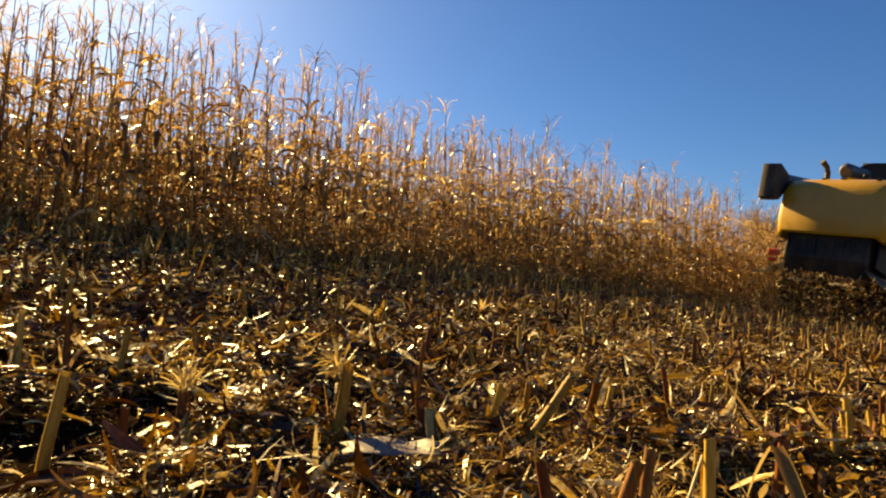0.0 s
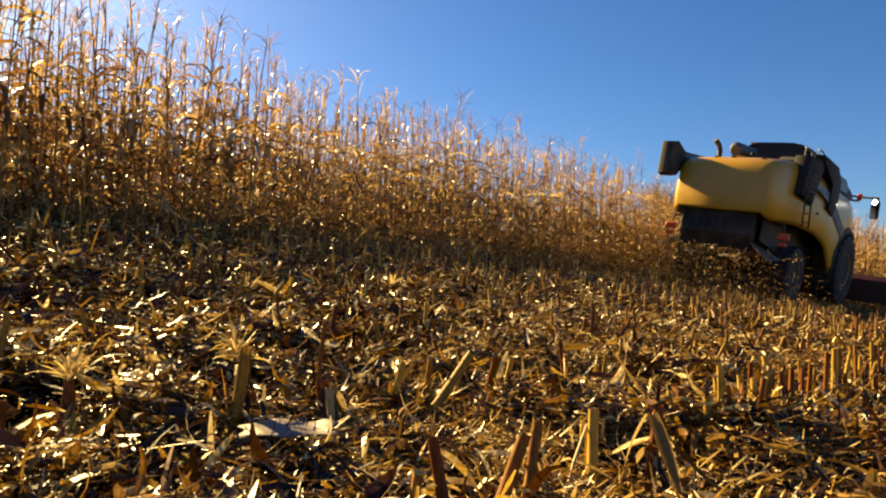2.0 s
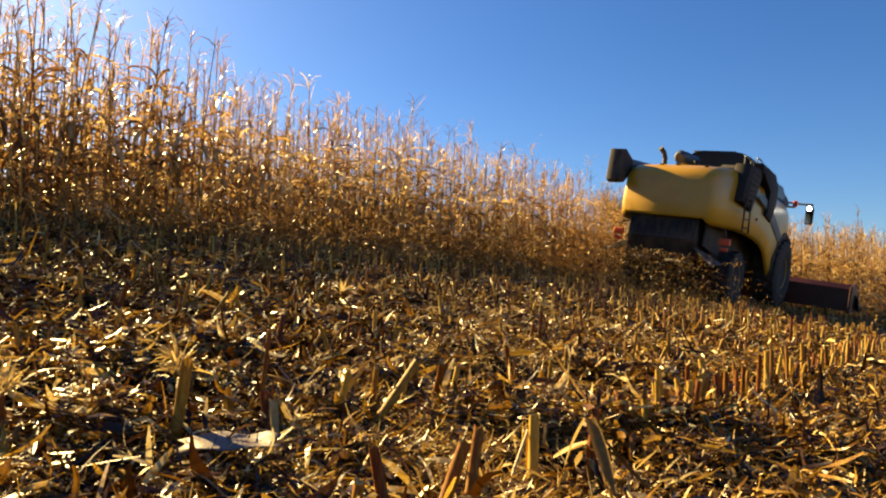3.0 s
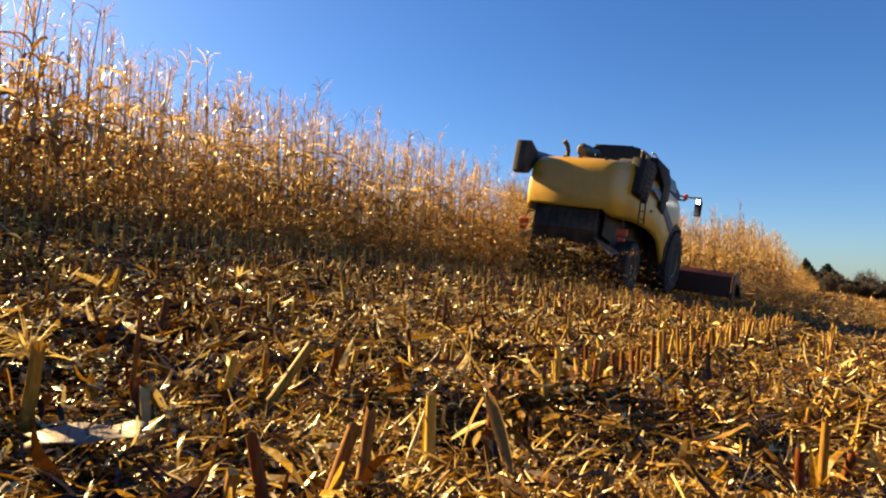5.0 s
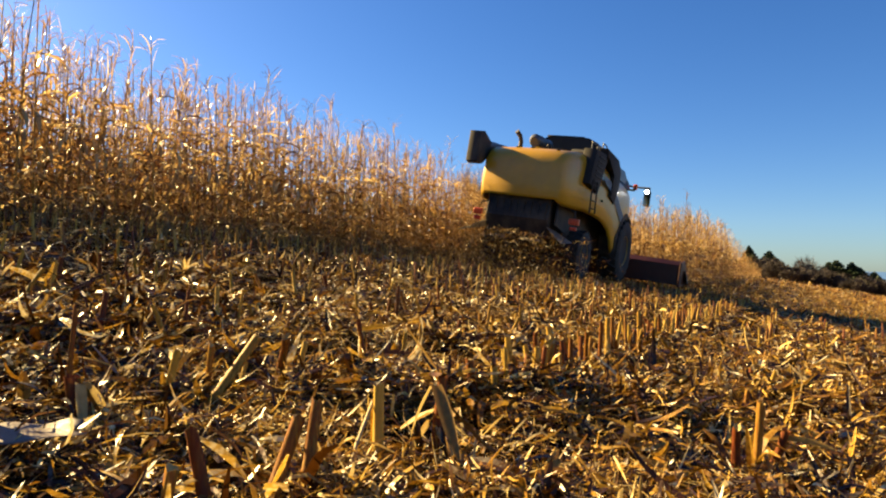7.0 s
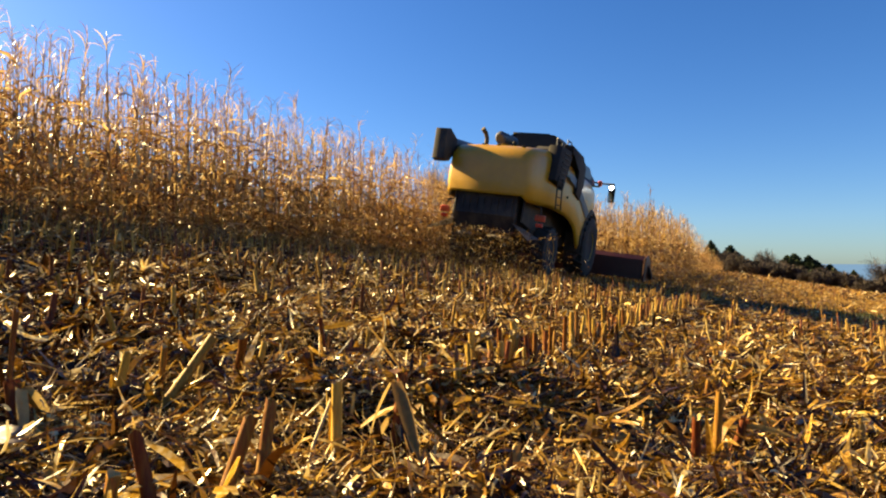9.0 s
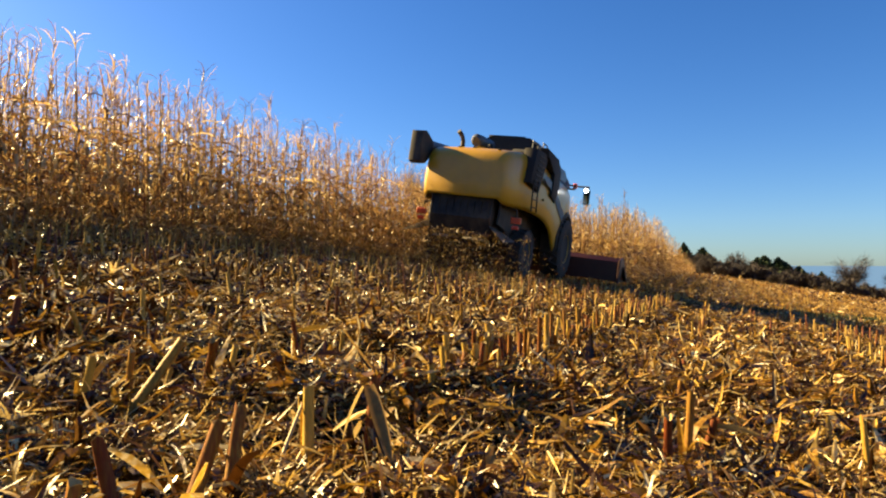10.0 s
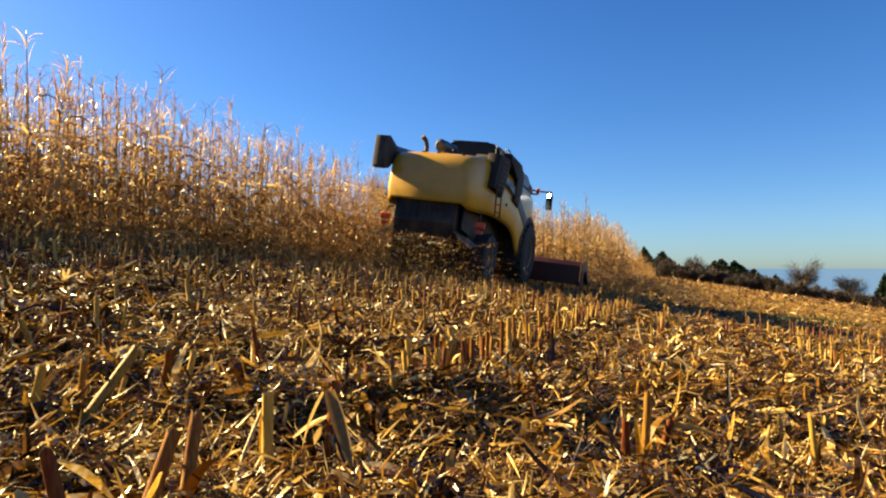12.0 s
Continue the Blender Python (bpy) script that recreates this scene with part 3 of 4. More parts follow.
def tufts(places, n, height, width, spread, r):
    """Clumps of upright and drooping blades."""
    px = np.repeat([q[0] for q in places], n) + r.normal(0, spread, n * len(places))
    py = np.repeat([q[1] for q in places], n) + r.normal(0, spread, n * len(places))
    m = len(px)
    return strips(px, py, top(px, py) - 0.01, r.uniform(0, 6.28, m), r.uniform(0.4, 1.0, m) * height, r.uniform(0.5, 1.0, m) * width,
                  r.uniform(0.7, 1.5, m), r.uniform(-2.2, -0.2, m), r.normal(0, 0.8, m), 4, 0.2)


M_WEED = plant_material("weed_leaf", [(0.0, (0.05, 0.036, 0.014)), (0.5, (0.14, 0.10, 0.035)), (1.0, (0.33, 0.25, 0.11))], 0.5, 0.4)
M_GRASS = plant_material("dark_grass", [(0.0, (0.0148, 0.0259, 0.00888)), (0.6, (0.037, 0.0518, 0.0148)), (1.0, (0.0962, 0.0962, 0.0296))], 0.55, 0.3)
foot = [(row_x(EDGE_ROW) + 0.55 + rng.normal(0, 0.35), y) for y in np.arange(-4.0, 26.0, 0.22)]
ob = new("weeds", mesh_of("weeds", *tufts(foot, 16, 0.62, 0.03, 0.12, rng), M_WEED))
tagged(ob, "pale weeds and broken leaves along the foot of the corn", "weeds", kind="stuff")
dip = [(1.0 + 0.5 * s + rng.normal(0, 0.12), 18.0 + 0.8 * s + rng.normal(0, 0.5)) for s in np.arange(0, 11, 0.09) if math.sin(2.3 * s) > -0.6]
ob = new("dark_grass", mesh_of("dark_grass", *tufts(dip, 40, 0.26, 0.025, 0.2, rng), M_GRASS))
tagged(ob, "dark green grass left in a low strip of the field", "grass", kind="stuff")


# ---- clumps of finely shredded leaf between the stubs
M_SHRED = plant_material("shredded_leaf", [(0.0, (0.0444, 0.0185, 0.00592)), (0.4, (0.163, 0.0814, 0.0163)), (0.75, (0.37, 0.237, 0.0481)), (1.0, (0.577, 0.459, 0.207))], 0.42, 0.36)


def shredded(clumps, each, seed):
    """Low heaps of torn fibres, curled every way, thickest at the middle of each heap."""
    r = np.random.default_rng(seed)
    cy = 0.35 + 4.8 * r.random(clumps) ** 1.25
    cx = r.uniform(-0.80, 0.80, clumps) * (cy + 0.8) - 0.15
    size, n = r.uniform(0.05, 0.13, clumps), clumps * each
    which = np.repeat(np.arange(clumps), each)
    lean = r.uniform(0, 6.28, clumps)[which]
    px = cx[which] + r.normal(0, 1, n) * size[which]
    py = cy[which] + r.normal(0, 1, n) * size[which]
    off = ((px - cx[which]) ** 2 + (py - cy[which]) ** 2) / size[which] ** 2
    pz = top(px, py) + r.uniform(0.0, 0.75, n) * size[which] * np.exp(-0.5 * off) + 0.012
    yaw = np.where(r.random(n) < 0.5, lean + r.normal(0, 0.5, n), r.uniform(0, 6.28, n))
    return strips(px, py, pz, yaw, r.uniform(0.03, 0.13, n), r.uniform(0.003, 0.011, n), r.uniform(-0.2, 0.9, n), r.uniform(-2.2, 0.6, n), r.normal(0, 1.1, n), 3, 0.4)


ob = new("shredded_leaves", mesh_of("shredded_leaves", *shredded(300, 90, 77), M_SHRED))
tagged(ob, "heaps of finely shredded golden corn leaf on the ground", "crop litter", kind="stuff")


# ---- combine harvester ----
M_YELLOW = plain("yellow_paint", (0.42, 0.235, 0.005), 0.36, 0.0, 0.12, 3.0, coat=0.2, dust=0.2)
M_DARK = plain("dark_machine_metal", (0.020, 0.018, 0.017), 0.7, 0.2, 0.4, 5.0, dust=0.28)
M_BLACK = plain("black_grille", (0.006, 0.006, 0.007), 0.8, 0.0, 0.3, 8.0, dust=0.04)
M_GREY = plain("grey_blue_sheet", (0.055, 0.068, 0.085), 0.40, 0.3, 0.25, 3.0, dust=0.25)
M_STEEL = plain("worn_steel", (0.32, 0.30, 0.27), 0.5, 0.6, 0.25, 8.0, dust=0.3)
M_RUBBER = plain("tyre_rubber", (0.022, 0.021, 0.020), 0.85, 0.0, 0.3, 12.0, 0.004, dust=0.07)
M_RED = plain("red_header_paint", (0.04, 0.005, 0.004), 0.45, 0.0, 0.25, 4.0, dust=0.06)
M_BLUE = plain("blue_grey_decal", (0.17, 0.23, 0.32), 0.4, 0.0, 0.15, 5.0, dust=0.2)
M_LAMP_RED = plain("red_lens", (0.55, 0.05, 0.02), 0.25, 0.0, 0.1, 20.0)
M_ORANGE = plain("orange_lens", (0.55, 0.07, 0.015), 0.3, 0.0, 0.1, 20.0)
M_GLASS, _nt, _p = mat_new("tinted_glass")
_p.inputs["Base Color"].default_value = (0.02, 0.03, 0.035, 1)
_p.inputs["Roughness"].default_value = 0.06
M_MIRROR, _nt, _p = mat_new("mirror_glass")
_p.inputs["Base Color"].default_value = (0.8, 0.85, 0.85, 1)
_p.inputs["Metallic"].default_value, _p.inputs["Roughness"].default_value = 1.0, 0.03
M_WORKLAMP, _nt, _p = mat_new("lit_work_lamp")
_p.inputs["Emission Color"].default_value = (1.0, 0.97, 0.9, 1)
_p.inputs["Emission Strength"].default_value = 6.0

combine = new("combine_harvester", None)
combine.matrix_basis = pose(COMBINE_X, COMBINE_Y, float(land(COMBINE_X, COMBINE_Y)), 0, math.degrees(math.atan(0.13)), 0) @ Matrix.Diagonal((0.9, 1.0, 1.0, 1.0))
tagged(combine, "dusty yellow combine harvester with red corn header beside standing corn", "combine harvester")


def shell():
    """The rounded yellow cover: sections from the tail forward, each with half width, lower edge and top."""
    table = [(-0.05, 1.08, 1.96, 2.86), (0.0, 1.17, 1.88, 2.98), (0.08, 1.22, 1.84, 3.07), (0.30, 1.29, 1.82, 3.18), (0.75, 1.38, 1.82, 3.26), (1.3, 1.46, 1.82, 3.30), (1.9, 1.51, 1.78, 3.28),
             (2.5, 1.56, 1.72, 3.22), (3.0, 1.59, 1.62, 3.16), (3.4, 1.61, 1.47, 3.13), (3.7, 1.62, 1.26, 3.12), (3.95, 1.62, 1.02, 3.11), (4.15, 1.62, 0.86, 3.10), (4.4, 1.62, 0.88, 3.08),
             (4.9, 1.61, 1.12, 3.03), (5.4, 1.59, 1.40, 2.97), (5.8, 1.56, 1.66, 2.90)]
    bm = bmesh.new()
    rings = []
    for y, w, zb, zt in table:
        h = zt - zb
        right = [(w - 0.05, zb), (w, zb + 0.07 * h), (w + 0.03, zb + 0.35 * h), (w + 0.015, zb + 0.6 * h), (w - 0.02, zb + 0.84 * h), (w - 0.09, zb + 0.95 * h), (w - 0.24, zt), (w * 0.4, zt + 0.03)]
        pts = [(-x, z) for x, z in right] + [(x, z) for x, z in reversed(right)]
        rings.append([bm.verts.new((x, y, z)) for x, z in pts])
    for r0, r1 in zip(rings, rings[1:]):
        for a in range(len(r0) - 1):
            bm.faces.new((r0[a], r0[a + 1], r1[a + 1], r1[a]))
    r = rings[0]
    n = len(r)
    for a in range(n // 2 - 1):
        bm.faces.new((r[a], r[a + 1], r[n - 2 - a], r[n - 1 - a]))
    return bm


cover = part("body_cover", shell(), M_YELLOW, combine, "glossy dusty yellow cover", smooth=50)
sol = cover.modifiers.new("thickness", "SOLIDIFY")
sol.thickness, sol.offset = 0.035, -1
# cover seams, latches and stripes on both flanks
for s in (-1, 1):
    stripe = bmesh.new()
    edge = [(2.15, 2.72, 2.90), (2.7, 2.60, 2.84), (3.2, 2.44, 2.72), (3.7, 2.22, 2.54), (4.2, 1.98, 2.32), (4.7, 1.76, 2.10), (5.1, 1.62, 1.88)]
    lows = [stripe.verts.new((s * 1.668, y, a)) for y, a, b in edge]
    tops = [stripe.verts.new((s * 1.655, y, b)) for y, a, b in edge]
    for k in range(len(edge) - 1):
        stripe.faces.new((lows[k], lows[k + 1], tops[k + 1], tops[k]))
    bmesh.ops.solidify(stripe, geom=list(stripe.faces), thickness=0.012)
    part("side_stripe", stripe, M_BLUE, cover, "blue-grey stripe")
    plate = part("name_plate", prism([(1.35, 2.78), (1.95, 2.70), (1.97, 2.90), (1.37, 2.98)], s * 1.47 - 0.02 + s * 0.03, s * 1.47 + 0.02 + s * 0.03, 0.004), M_GREY, cover, "pale grey plate with worn lettering")
    for k in range(3):
        y0 = 1.43 + 0.17 * k
        part("letter_bar", box(s * 1.522 - 0.004, s * 1.522 + 0.004, y0, y0 + 0.12, 2.80 - 0.13 * (y0 - 1.35), 2.87 - 0.13 * (y0 - 1.35)), M_STEEL, plate)
    for y0 in (0.55, 2.35):
        part("latch", box(s * (1.30 if y0 < 1 else 1.59) - 0.02, s * (1.30 if y0 < 1 else 1.59) + 0.02, y0, y0 + 0.07, 2.2, 2.26, 0.008), M_BLACK, cover)

# grain tank with folded-out extensions
part("grain_tank", prism([(2.5, 2.6), (5.85, 2.2), (5.95, 3.12), (5.3, 3.45), (2.6, 3.55)], -1.40, 1.40, 0.06), M_GREY, combine, smooth=40)
for s in (-1, 1):
    bm = bmesh.new()
    q = [(s * 1.42, 2.72, 3.20), (s * 1.50, 5.85, 2.92), (s * 1.44, 5.80, 3.16), (s * 1.18, 4.9, 3.68), (s * 0.84, 3.5, 3.98), (s * 0.80, 2.80, 3.97)]
    bm.faces.new([bm.verts.new(p) for p in q])
    bmesh.ops.solidify(bm, geom=list(bm.faces), thickness=0.03)
    part("tank_extension", bm, M_GREY, combine, "slate grey sloping sheet")
for y0, y1, za, zb in ((2.78, 2.72, 3.85, 3.5), (4.95, 5.7, 3.6, 3.2)):
    bm = bmesh.new()
    q = [(-1.38, y1, zb - 0.25), (1.38, y1, zb - 0.25), (1.12, y0, za - 0.12), (0.80, y0, za + 0.12), (0.35, y0, za + 0.16), (-0.35, y0, za + 0.16), (-0.62, y0, za + 0.08), (-1.14, y0, za - 0.34)]
    bm.faces.new([bm.verts.new(p) for p in q])
    bmesh.ops.solidify(bm, geom=list(bm.faces), thickness=0.03)
    part("tank_end", bm, M_BLACK, combine)
part("tank_lid", prism([(2.85, 3.96), (4.9, 3.70), (4.9, 3.76), (2.85, 4.02)], -0.62, 0.62, 0.02), M_BLACK, combine, smooth=40)

# engine deck: dark side openings, screens, rails and ladder on the right flank
part("engine_deck", box(-1.25, 1.30, 1.7, 2.7, 3.25, 3.42, 0.03), M_DARK, combine)
screen = part("cooling_screen", prism([(0.85, 2.52), (1.75, 2.35), (2.35, 3.46), (1.15, 3.44)], 1.22, 1.63, 0.05), M_BLACK, combine, smooth=40)
for k in range(6):
    part("slat", box(1.628, 1.65, 1.15 + 0.05 * k, 1.70 + 0.05 * k, 2.62 + 0.13 * k, 2.66 + 0.13 * k), M_DARK, screen)
part("screen_arch", prism([(2.85, 2.40), (3.4, 2.25), (3.72, 2.7), (3.7, 3.2), (3.3, 3.5), (2.0, 3.60), (2.1, 3.34), (3.0, 3.05)], 1.38, 1.69, 0.05), M_BLACK, combine, smooth=40)
part("engine_cover", prism([(1.85, 3.2), (1.9, 3.42), (2.1, 3.54), (2.75, 3.60), (2.8, 3.2)], 0.5, 1.42, 0.08, 3), M_BLACK, combine, smooth=40)
ladder = part("ladder", rod([(1.64, 1.08, 2.62), (1.66, 1.08, 1.80)], 0.022), M_DARK, combine)
part("ladder_rail", rod([(1.66, 1.46, 2.62), (1.70, 1.46, 1.80)], 0.022), M_DARK, ladder)
for k in range(4):
    part("rung", rod([(1.645 + 0.005 * k, 1.08, 2.52 - 0.2 * k), (1.665 + 0.01 * k, 1.46, 2.52 - 0.2 * k)], 0.016), M_DARK, ladder)
for y0, y1, z1 in ((1.25, 1.75, 3.60), (2.25, 2.7, 3.72)):
    part("handrail", rod([(1.42, y0, 3.3), (1.42, y0, z1), (1.40, y0 + 0.05, z1 + 0.05), (1.40, y1 - 0.05, z1 + 0.05), (1.42, y1, z1), (1.42, y1, 3.3)], 0.02), M_GREY, combine, "grey steel rail")
for y0 in (3.15, 3.75):
    part("handrail_post", rod([(1.44, y0, 3.25), (1.38, y0, 3.62)], 0.02), M_GREY, combine)
part("exhaust_pipe", rod([(-0.62, 0.95, 3.3), (-0.62, 0.95, 3.48), (-0.64, 0.88, 3.60), (-0.70, 0.76, 3.70)], 0.065, 12), M_DARK, combine, smooth=40)
part("air_intake", rod([(-0.22, 0.95, 3.50), (-0.22, 1.0, 3.53), (-0.20, 2.0, 3.55), (-0.2, 2.05, 3.55)], 0.17, 16, radii=[0.12, 0.17, 0.17, 0.12]), M_GREY, combine, smooth=40)
part("filler_cap", rod([(0.28, 0.9, 3.33), (0.28, 0.9, 3.42)], 0.06, 12), M_BLACK, combine, smooth=40)
for x in (-0.45, 0.0, 0.75):
    part("roof_clip", box(x, x + 0.09, 0.30, 0.38, 3.19, 3.245, 0.01), M_BLACK, combine)

# unloading auger folded back along the left side
auger = part("unloading_auger", rod([(-1.40, 0.05, 3.16), (-1.40, 2.5, 3.30), (-1.38, 5.6, 3.46)], 0.17, 18), M_GREY, combine, "dark grey tube", smooth=40)
part("spout", prism([(0.30, 3.30), (-0.16, 3.50), (-0.38, 3.46), (-0.42, 2.70), (-0.28, 2.64), (-0.06, 2.68), (0.30, 2.97)], -1.58, -1.22, 0.025, 2), M_DARK, auger, "black rubber spout", smooth=40)
part("auger_cradle", box(-1.5, -1.2, 1.15, 1.3, 2.85, 3.25, 0.02), M_DARK, combine)

# straw chopper and spreader under the tail
part("chassis", box(-1.05, 1.05, 0.9, 6.6, 0.85, 2.3, 0.05), M_DARK, combine)
chopper = part("straw_chopper", prism([(0.12, 2.0), (0.02, 1.45), (0.18, 1.08), (1.0, 1.0), (1.3, 2.1)], -0.98, 0.90, 0.04), M_DARK, combine, "dark dusty steel housing")
for k in range(9):
    part("rib", box(-0.9 + 0.21 * k, -0.88 + 0.21 * k, 0.02, 0.10, 1.48, 1.86), M_DARK, chopper)
part("side_shield", prism([(0.25, 2.05), (0.18, 1.35), (1.2, 1.15), (1.6, 1.95)], 1.02, 1.07, 0.01), M_DARK, combine, "dark steel shield")
spread = part("spreader", box(-0.95, 0.95, 0.0, 0.8, 0.98, 1.08, 0.03), M_DARK, combine)
for s, wide in ((-1, 0.95), (1, 0.55)):
    bm = bmesh.new()
    q = [(s * 0.9, -0.05, 1.28), (s * 0.9, 0.75, 1.22), (s * (0.9 + wide), 0.65, 0.98), (s * (0.9 + wide * 0.9), -0.1, 0.92)]
    bm.faces.new([bm.verts.new(p) for p in q])
    bmesh.ops.solidify(bm, geom=list(bm.faces), thickness=0.03)
    part("deflector_wing", bm, M_STEEL, spread, "worn pale steel plate")
for x in (-0.45, 0.45):
    bm = bmesh.new()
    bmesh.ops.create_cone(bm, cap_ends=True, segments=24, radius1=0.40, radius2=0.32, depth=0.06, matrix=Matrix.Translation((x, 0.25, 0.93)))
    part("spinner_disc", bm, M_STEEL, spread)
for s in (-1, 1):
    br = part("lamp_bracket", rod([(s * 1.0, 0.75, 1.86), (s * 1.42, 0.60, 1.76), (s * 1.48, 0.55, 1.50)], 0.025), M_DARK, combine)
    part("tail_lamp", box(s * 1.46 - 0.15, s * 1.46 + 0.15, 0.47, 0.56, 1.42, 1.58, 0.03), M_ORANGE, br, "orange-red lens")
    part("reflector", box(s * 1.46 - 0.10, s * 1.46 + 0.10, 0.48, 0.55, 1.28, 1.37, 0.015), M_LAMP_RED, br, "red lens")


def wheel(name, x, y, r, w, rim_r, lugs):
    hub = part(name, lathe_x([(-w * 0.30, rim_r * 0.2), (-w * 0.30, rim_r * 0.85), (-w * 0.45, rim_r), (w * 0.45, rim_r), (w * 0.30, rim_r * 0.85), (w * 0.30, rim_r * 0.2)], x, y, r, 28), M_YELLOW, combine, "dusty yellow rim", smooth=35)
    tyre = part("tyre", lathe_x([(-w * 0.42, rim_r), (-w * 0.5, rim_r + 0.12), (-w * 0.5, r * 0.86), (-w * 0.42, r * 0.95), (0, r * 0.97), (w * 0.42, r * 0.95), (w * 0.5, r * 0.86), (w * 0.5, rim_r + 0.12), (w * 0.42, rim_r)], x, y, r, 40), M_RUBBER, hub, "black treaded rubber", smooth=35)
    bm = bmesh.new()
    for k in range(lugs):
        for s in (-1, 1):
            a = 2 * math.pi * (k + (0.5 if s > 0 else 0)) / lugs
            b = a + 0.16
            c = []
            for ang, xx in ((a, 0.02), (a + 0.06, 0.02), (b + 0.06, w * 0.48), (b, w * 0.48)):
                for rr in (r * 0.93, r):
                    c.append(bm.verts.new((x + s * xx, y + rr * math.cos(ang), r + rr * math.sin(ang))))
            for f in ((1, 3, 5, 7), (0, 1, 7, 6), (2, 4, 5, 3), (0, 2, 3, 1), (4, 6, 7, 5)):
                bm.faces.new([c[i] for i in f])
    part("tread", bm, M_RUBBER, hub)


for s in (-1, 1):
    wheel("rear_wheel", s * 1.28, 1.75, 0.68, 0.44, 0.34, 20)
    wheel("front_wheel", s * 1.42, 5.3, 0.98, 0.70, 0.45, 22)
    part("mudguard", prism([(4.25, 0.8), (4.35, 1.3), (4.8, 1.85), (5.4, 2.05), (5.95, 1.9), (5.95, 2.0), (5.35, 2.15), (4.7, 1.95), (4.2, 1.35)], s * 1.42 - 0.30, s * 1.42 + 0.25, 0.02), M_DARK, combine)
part("rear_axle", rod([(-1.2, 1.75, 0.68), (1.2, 1.75, 0.68)], 0.11, 10), M_DARK, combine)
part("front_axle", rod([(-1.2, 5.3, 0.98), (1.2, 5.3, 0.98)], 0.2, 10), M_DARK, combine)

# cab, mirrors and lamps ahead of the tank
cab = part("cab", box(-0.95, 0.95, 6.0, 7.45, 1.75, 2.0, 0.05), M_DARK, combine)
part("cab_glass", box(-0.88, 0.88, 6.05, 7.38, 2.0, 3.12, 0.10, 3), M_GLASS, cab, "dark tinted glass", smooth=40)
part("cab_roof", box(-1.0, 1.0, 5.98, 7.6, 3.12, 3.30, 0.07, 3), M_YELLOW, cab, "yellow roof", smooth=40)
for s in (-1, 1):
    arm = part("mirror_arm", rod([(s * 0.95, 6.3, 3.14), (s * 1.75, 6.2, 3.08), (s * 2.12, 6.15, 3.08)], 0.028), M_BLACK, combine)
    part("mirror_housing", box(s * 2.05 - 0.12, s * 2.05 + 0.12, 6.13, 6.20, 2.50, 2.98, 0.03), M_BLACK, arm)
    part("mirror_glass", box(s * 2.05 - 0.10, s * 2.05 + 0.10, 6.118, 6.128, 2.53, 2.80), M_MIRROR, arm)
    lampbox = part("work_lamp", box(s * 2.05 - 0.10, s * 2.05 + 0.10, 6.02, 6.10, 2.86, 3.04, 0.03), M_BLACK, arm)
    if s > 0:
        bm = bmesh.new()
        bmesh.ops.create_cone(bm, cap_ends=True, segments=20, radius1=0.065, radius2=0.065, depth=0.02, matrix=Matrix.Translation((s * 2.05, 6.008, 2.95)) @ Matrix.Rotation(radians(90), 4, "X"))
        part("lamp_lens", bm, M_WORKLAMP, lampbox, "bright white lit lens")
    part("marker_arm", rod([(s * 1.3, 5.9, 2.95), (s * 1.66, 5.92, 2.95)], 0.03), M_YELLOW, combine)
    part("marker_lamp", box(s * 1.66 - 0.07, s * 1.66 + 0.07, 5.85, 5.95, 2.96, 3.14, 0.03), M_ORANGE, combine, "orange lens")

# feeder and red corn header
part("feeder_house", prism([(6.2, 1.0), (6.4, 1.7), (7.9, 0.8), (7.8, 0.25)], -0.7, 0.7, 0.03), M_DARK, combine)
header = part("header_frame", prism([(7.7, 0.10), (7.65, 0.78), (7.85, 0.92), (8.05, 0.80), (8.3, 0.30), (8.3, 0.10)], -3.28, 3.28, 0.03), M_RED, combine, "dusty red header trough", smooth=40)
for s in (-1, 1):
    part("end_shield", prism([(7.6, 0.05), (7.6, 0.86), (8.2, 0.95), (9.3, 0.42), (9.5, 0.10)], s * 3.30 - 0.04, s * 3.30 + 0.04, 0.02), M_RED, header)
for k in range(9):
    x = -3.28 + 0.82 * k
    bm = bmesh.new()
    ring = []
    for y, w, z in ((8.2, 0.24, 0.62), (8.8, 0.20, 0.50), (9.3, 0.10, 0.30), (9.6, 0.015, 0.14)):
        ring.append([bm.verts.new((x - w, y, z * 0.35)), bm.verts.new((x - w * 0.6, y, z * 0.9)), bm.verts.new((x, y, z * 1.1)), bm.verts.new((x + w * 0.6, y, z * 0.9)), bm.verts.new((x + w, y, z * 0.35))])
    for a, b in zip(ring, ring[1:]):
        for i in range(4):
            bm.faces.new((a[i], a[i + 1], b[i + 1], b[i]))
    bmesh.ops.solidify(bm, geom=list(bm.faces), thickness=0.02)
    part("divider_snout", bm, M_RED, header, smooth=40)

# chopped straw that pours from the spreader down to the stubble
n = 9000
h = rng.random(n) ** 1.4
sx = COMBINE_X + rng.normal(0, 0.80, n) * (1.35 - 0.4 * h)
sy = COMBINE_Y - 0.15 - np.abs(rng.normal(0, 0.75, n)) * (1.2 - h)
pour = strips(sx, sy, land(sx, sy) + 1.25 * h * np.exp(-np.abs(sy - COMBINE_Y) * 0.5), rng.uniform(0, 6.28, n), rng.uniform(0.03, 0.13, n), rng.uniform(0.006, 0.026, n),
              rng.normal(0, 0.8, n), rng.normal(0, 0.9, n), rng.normal(0, 1.0, n), 2, 0.4)
ob = new("straw_stream", mesh_of("straw_stream", *pour, M_LITTER))
tagged(ob, "loose stream of chopped straw falling behind the harvester", "straw", kind="stuff")


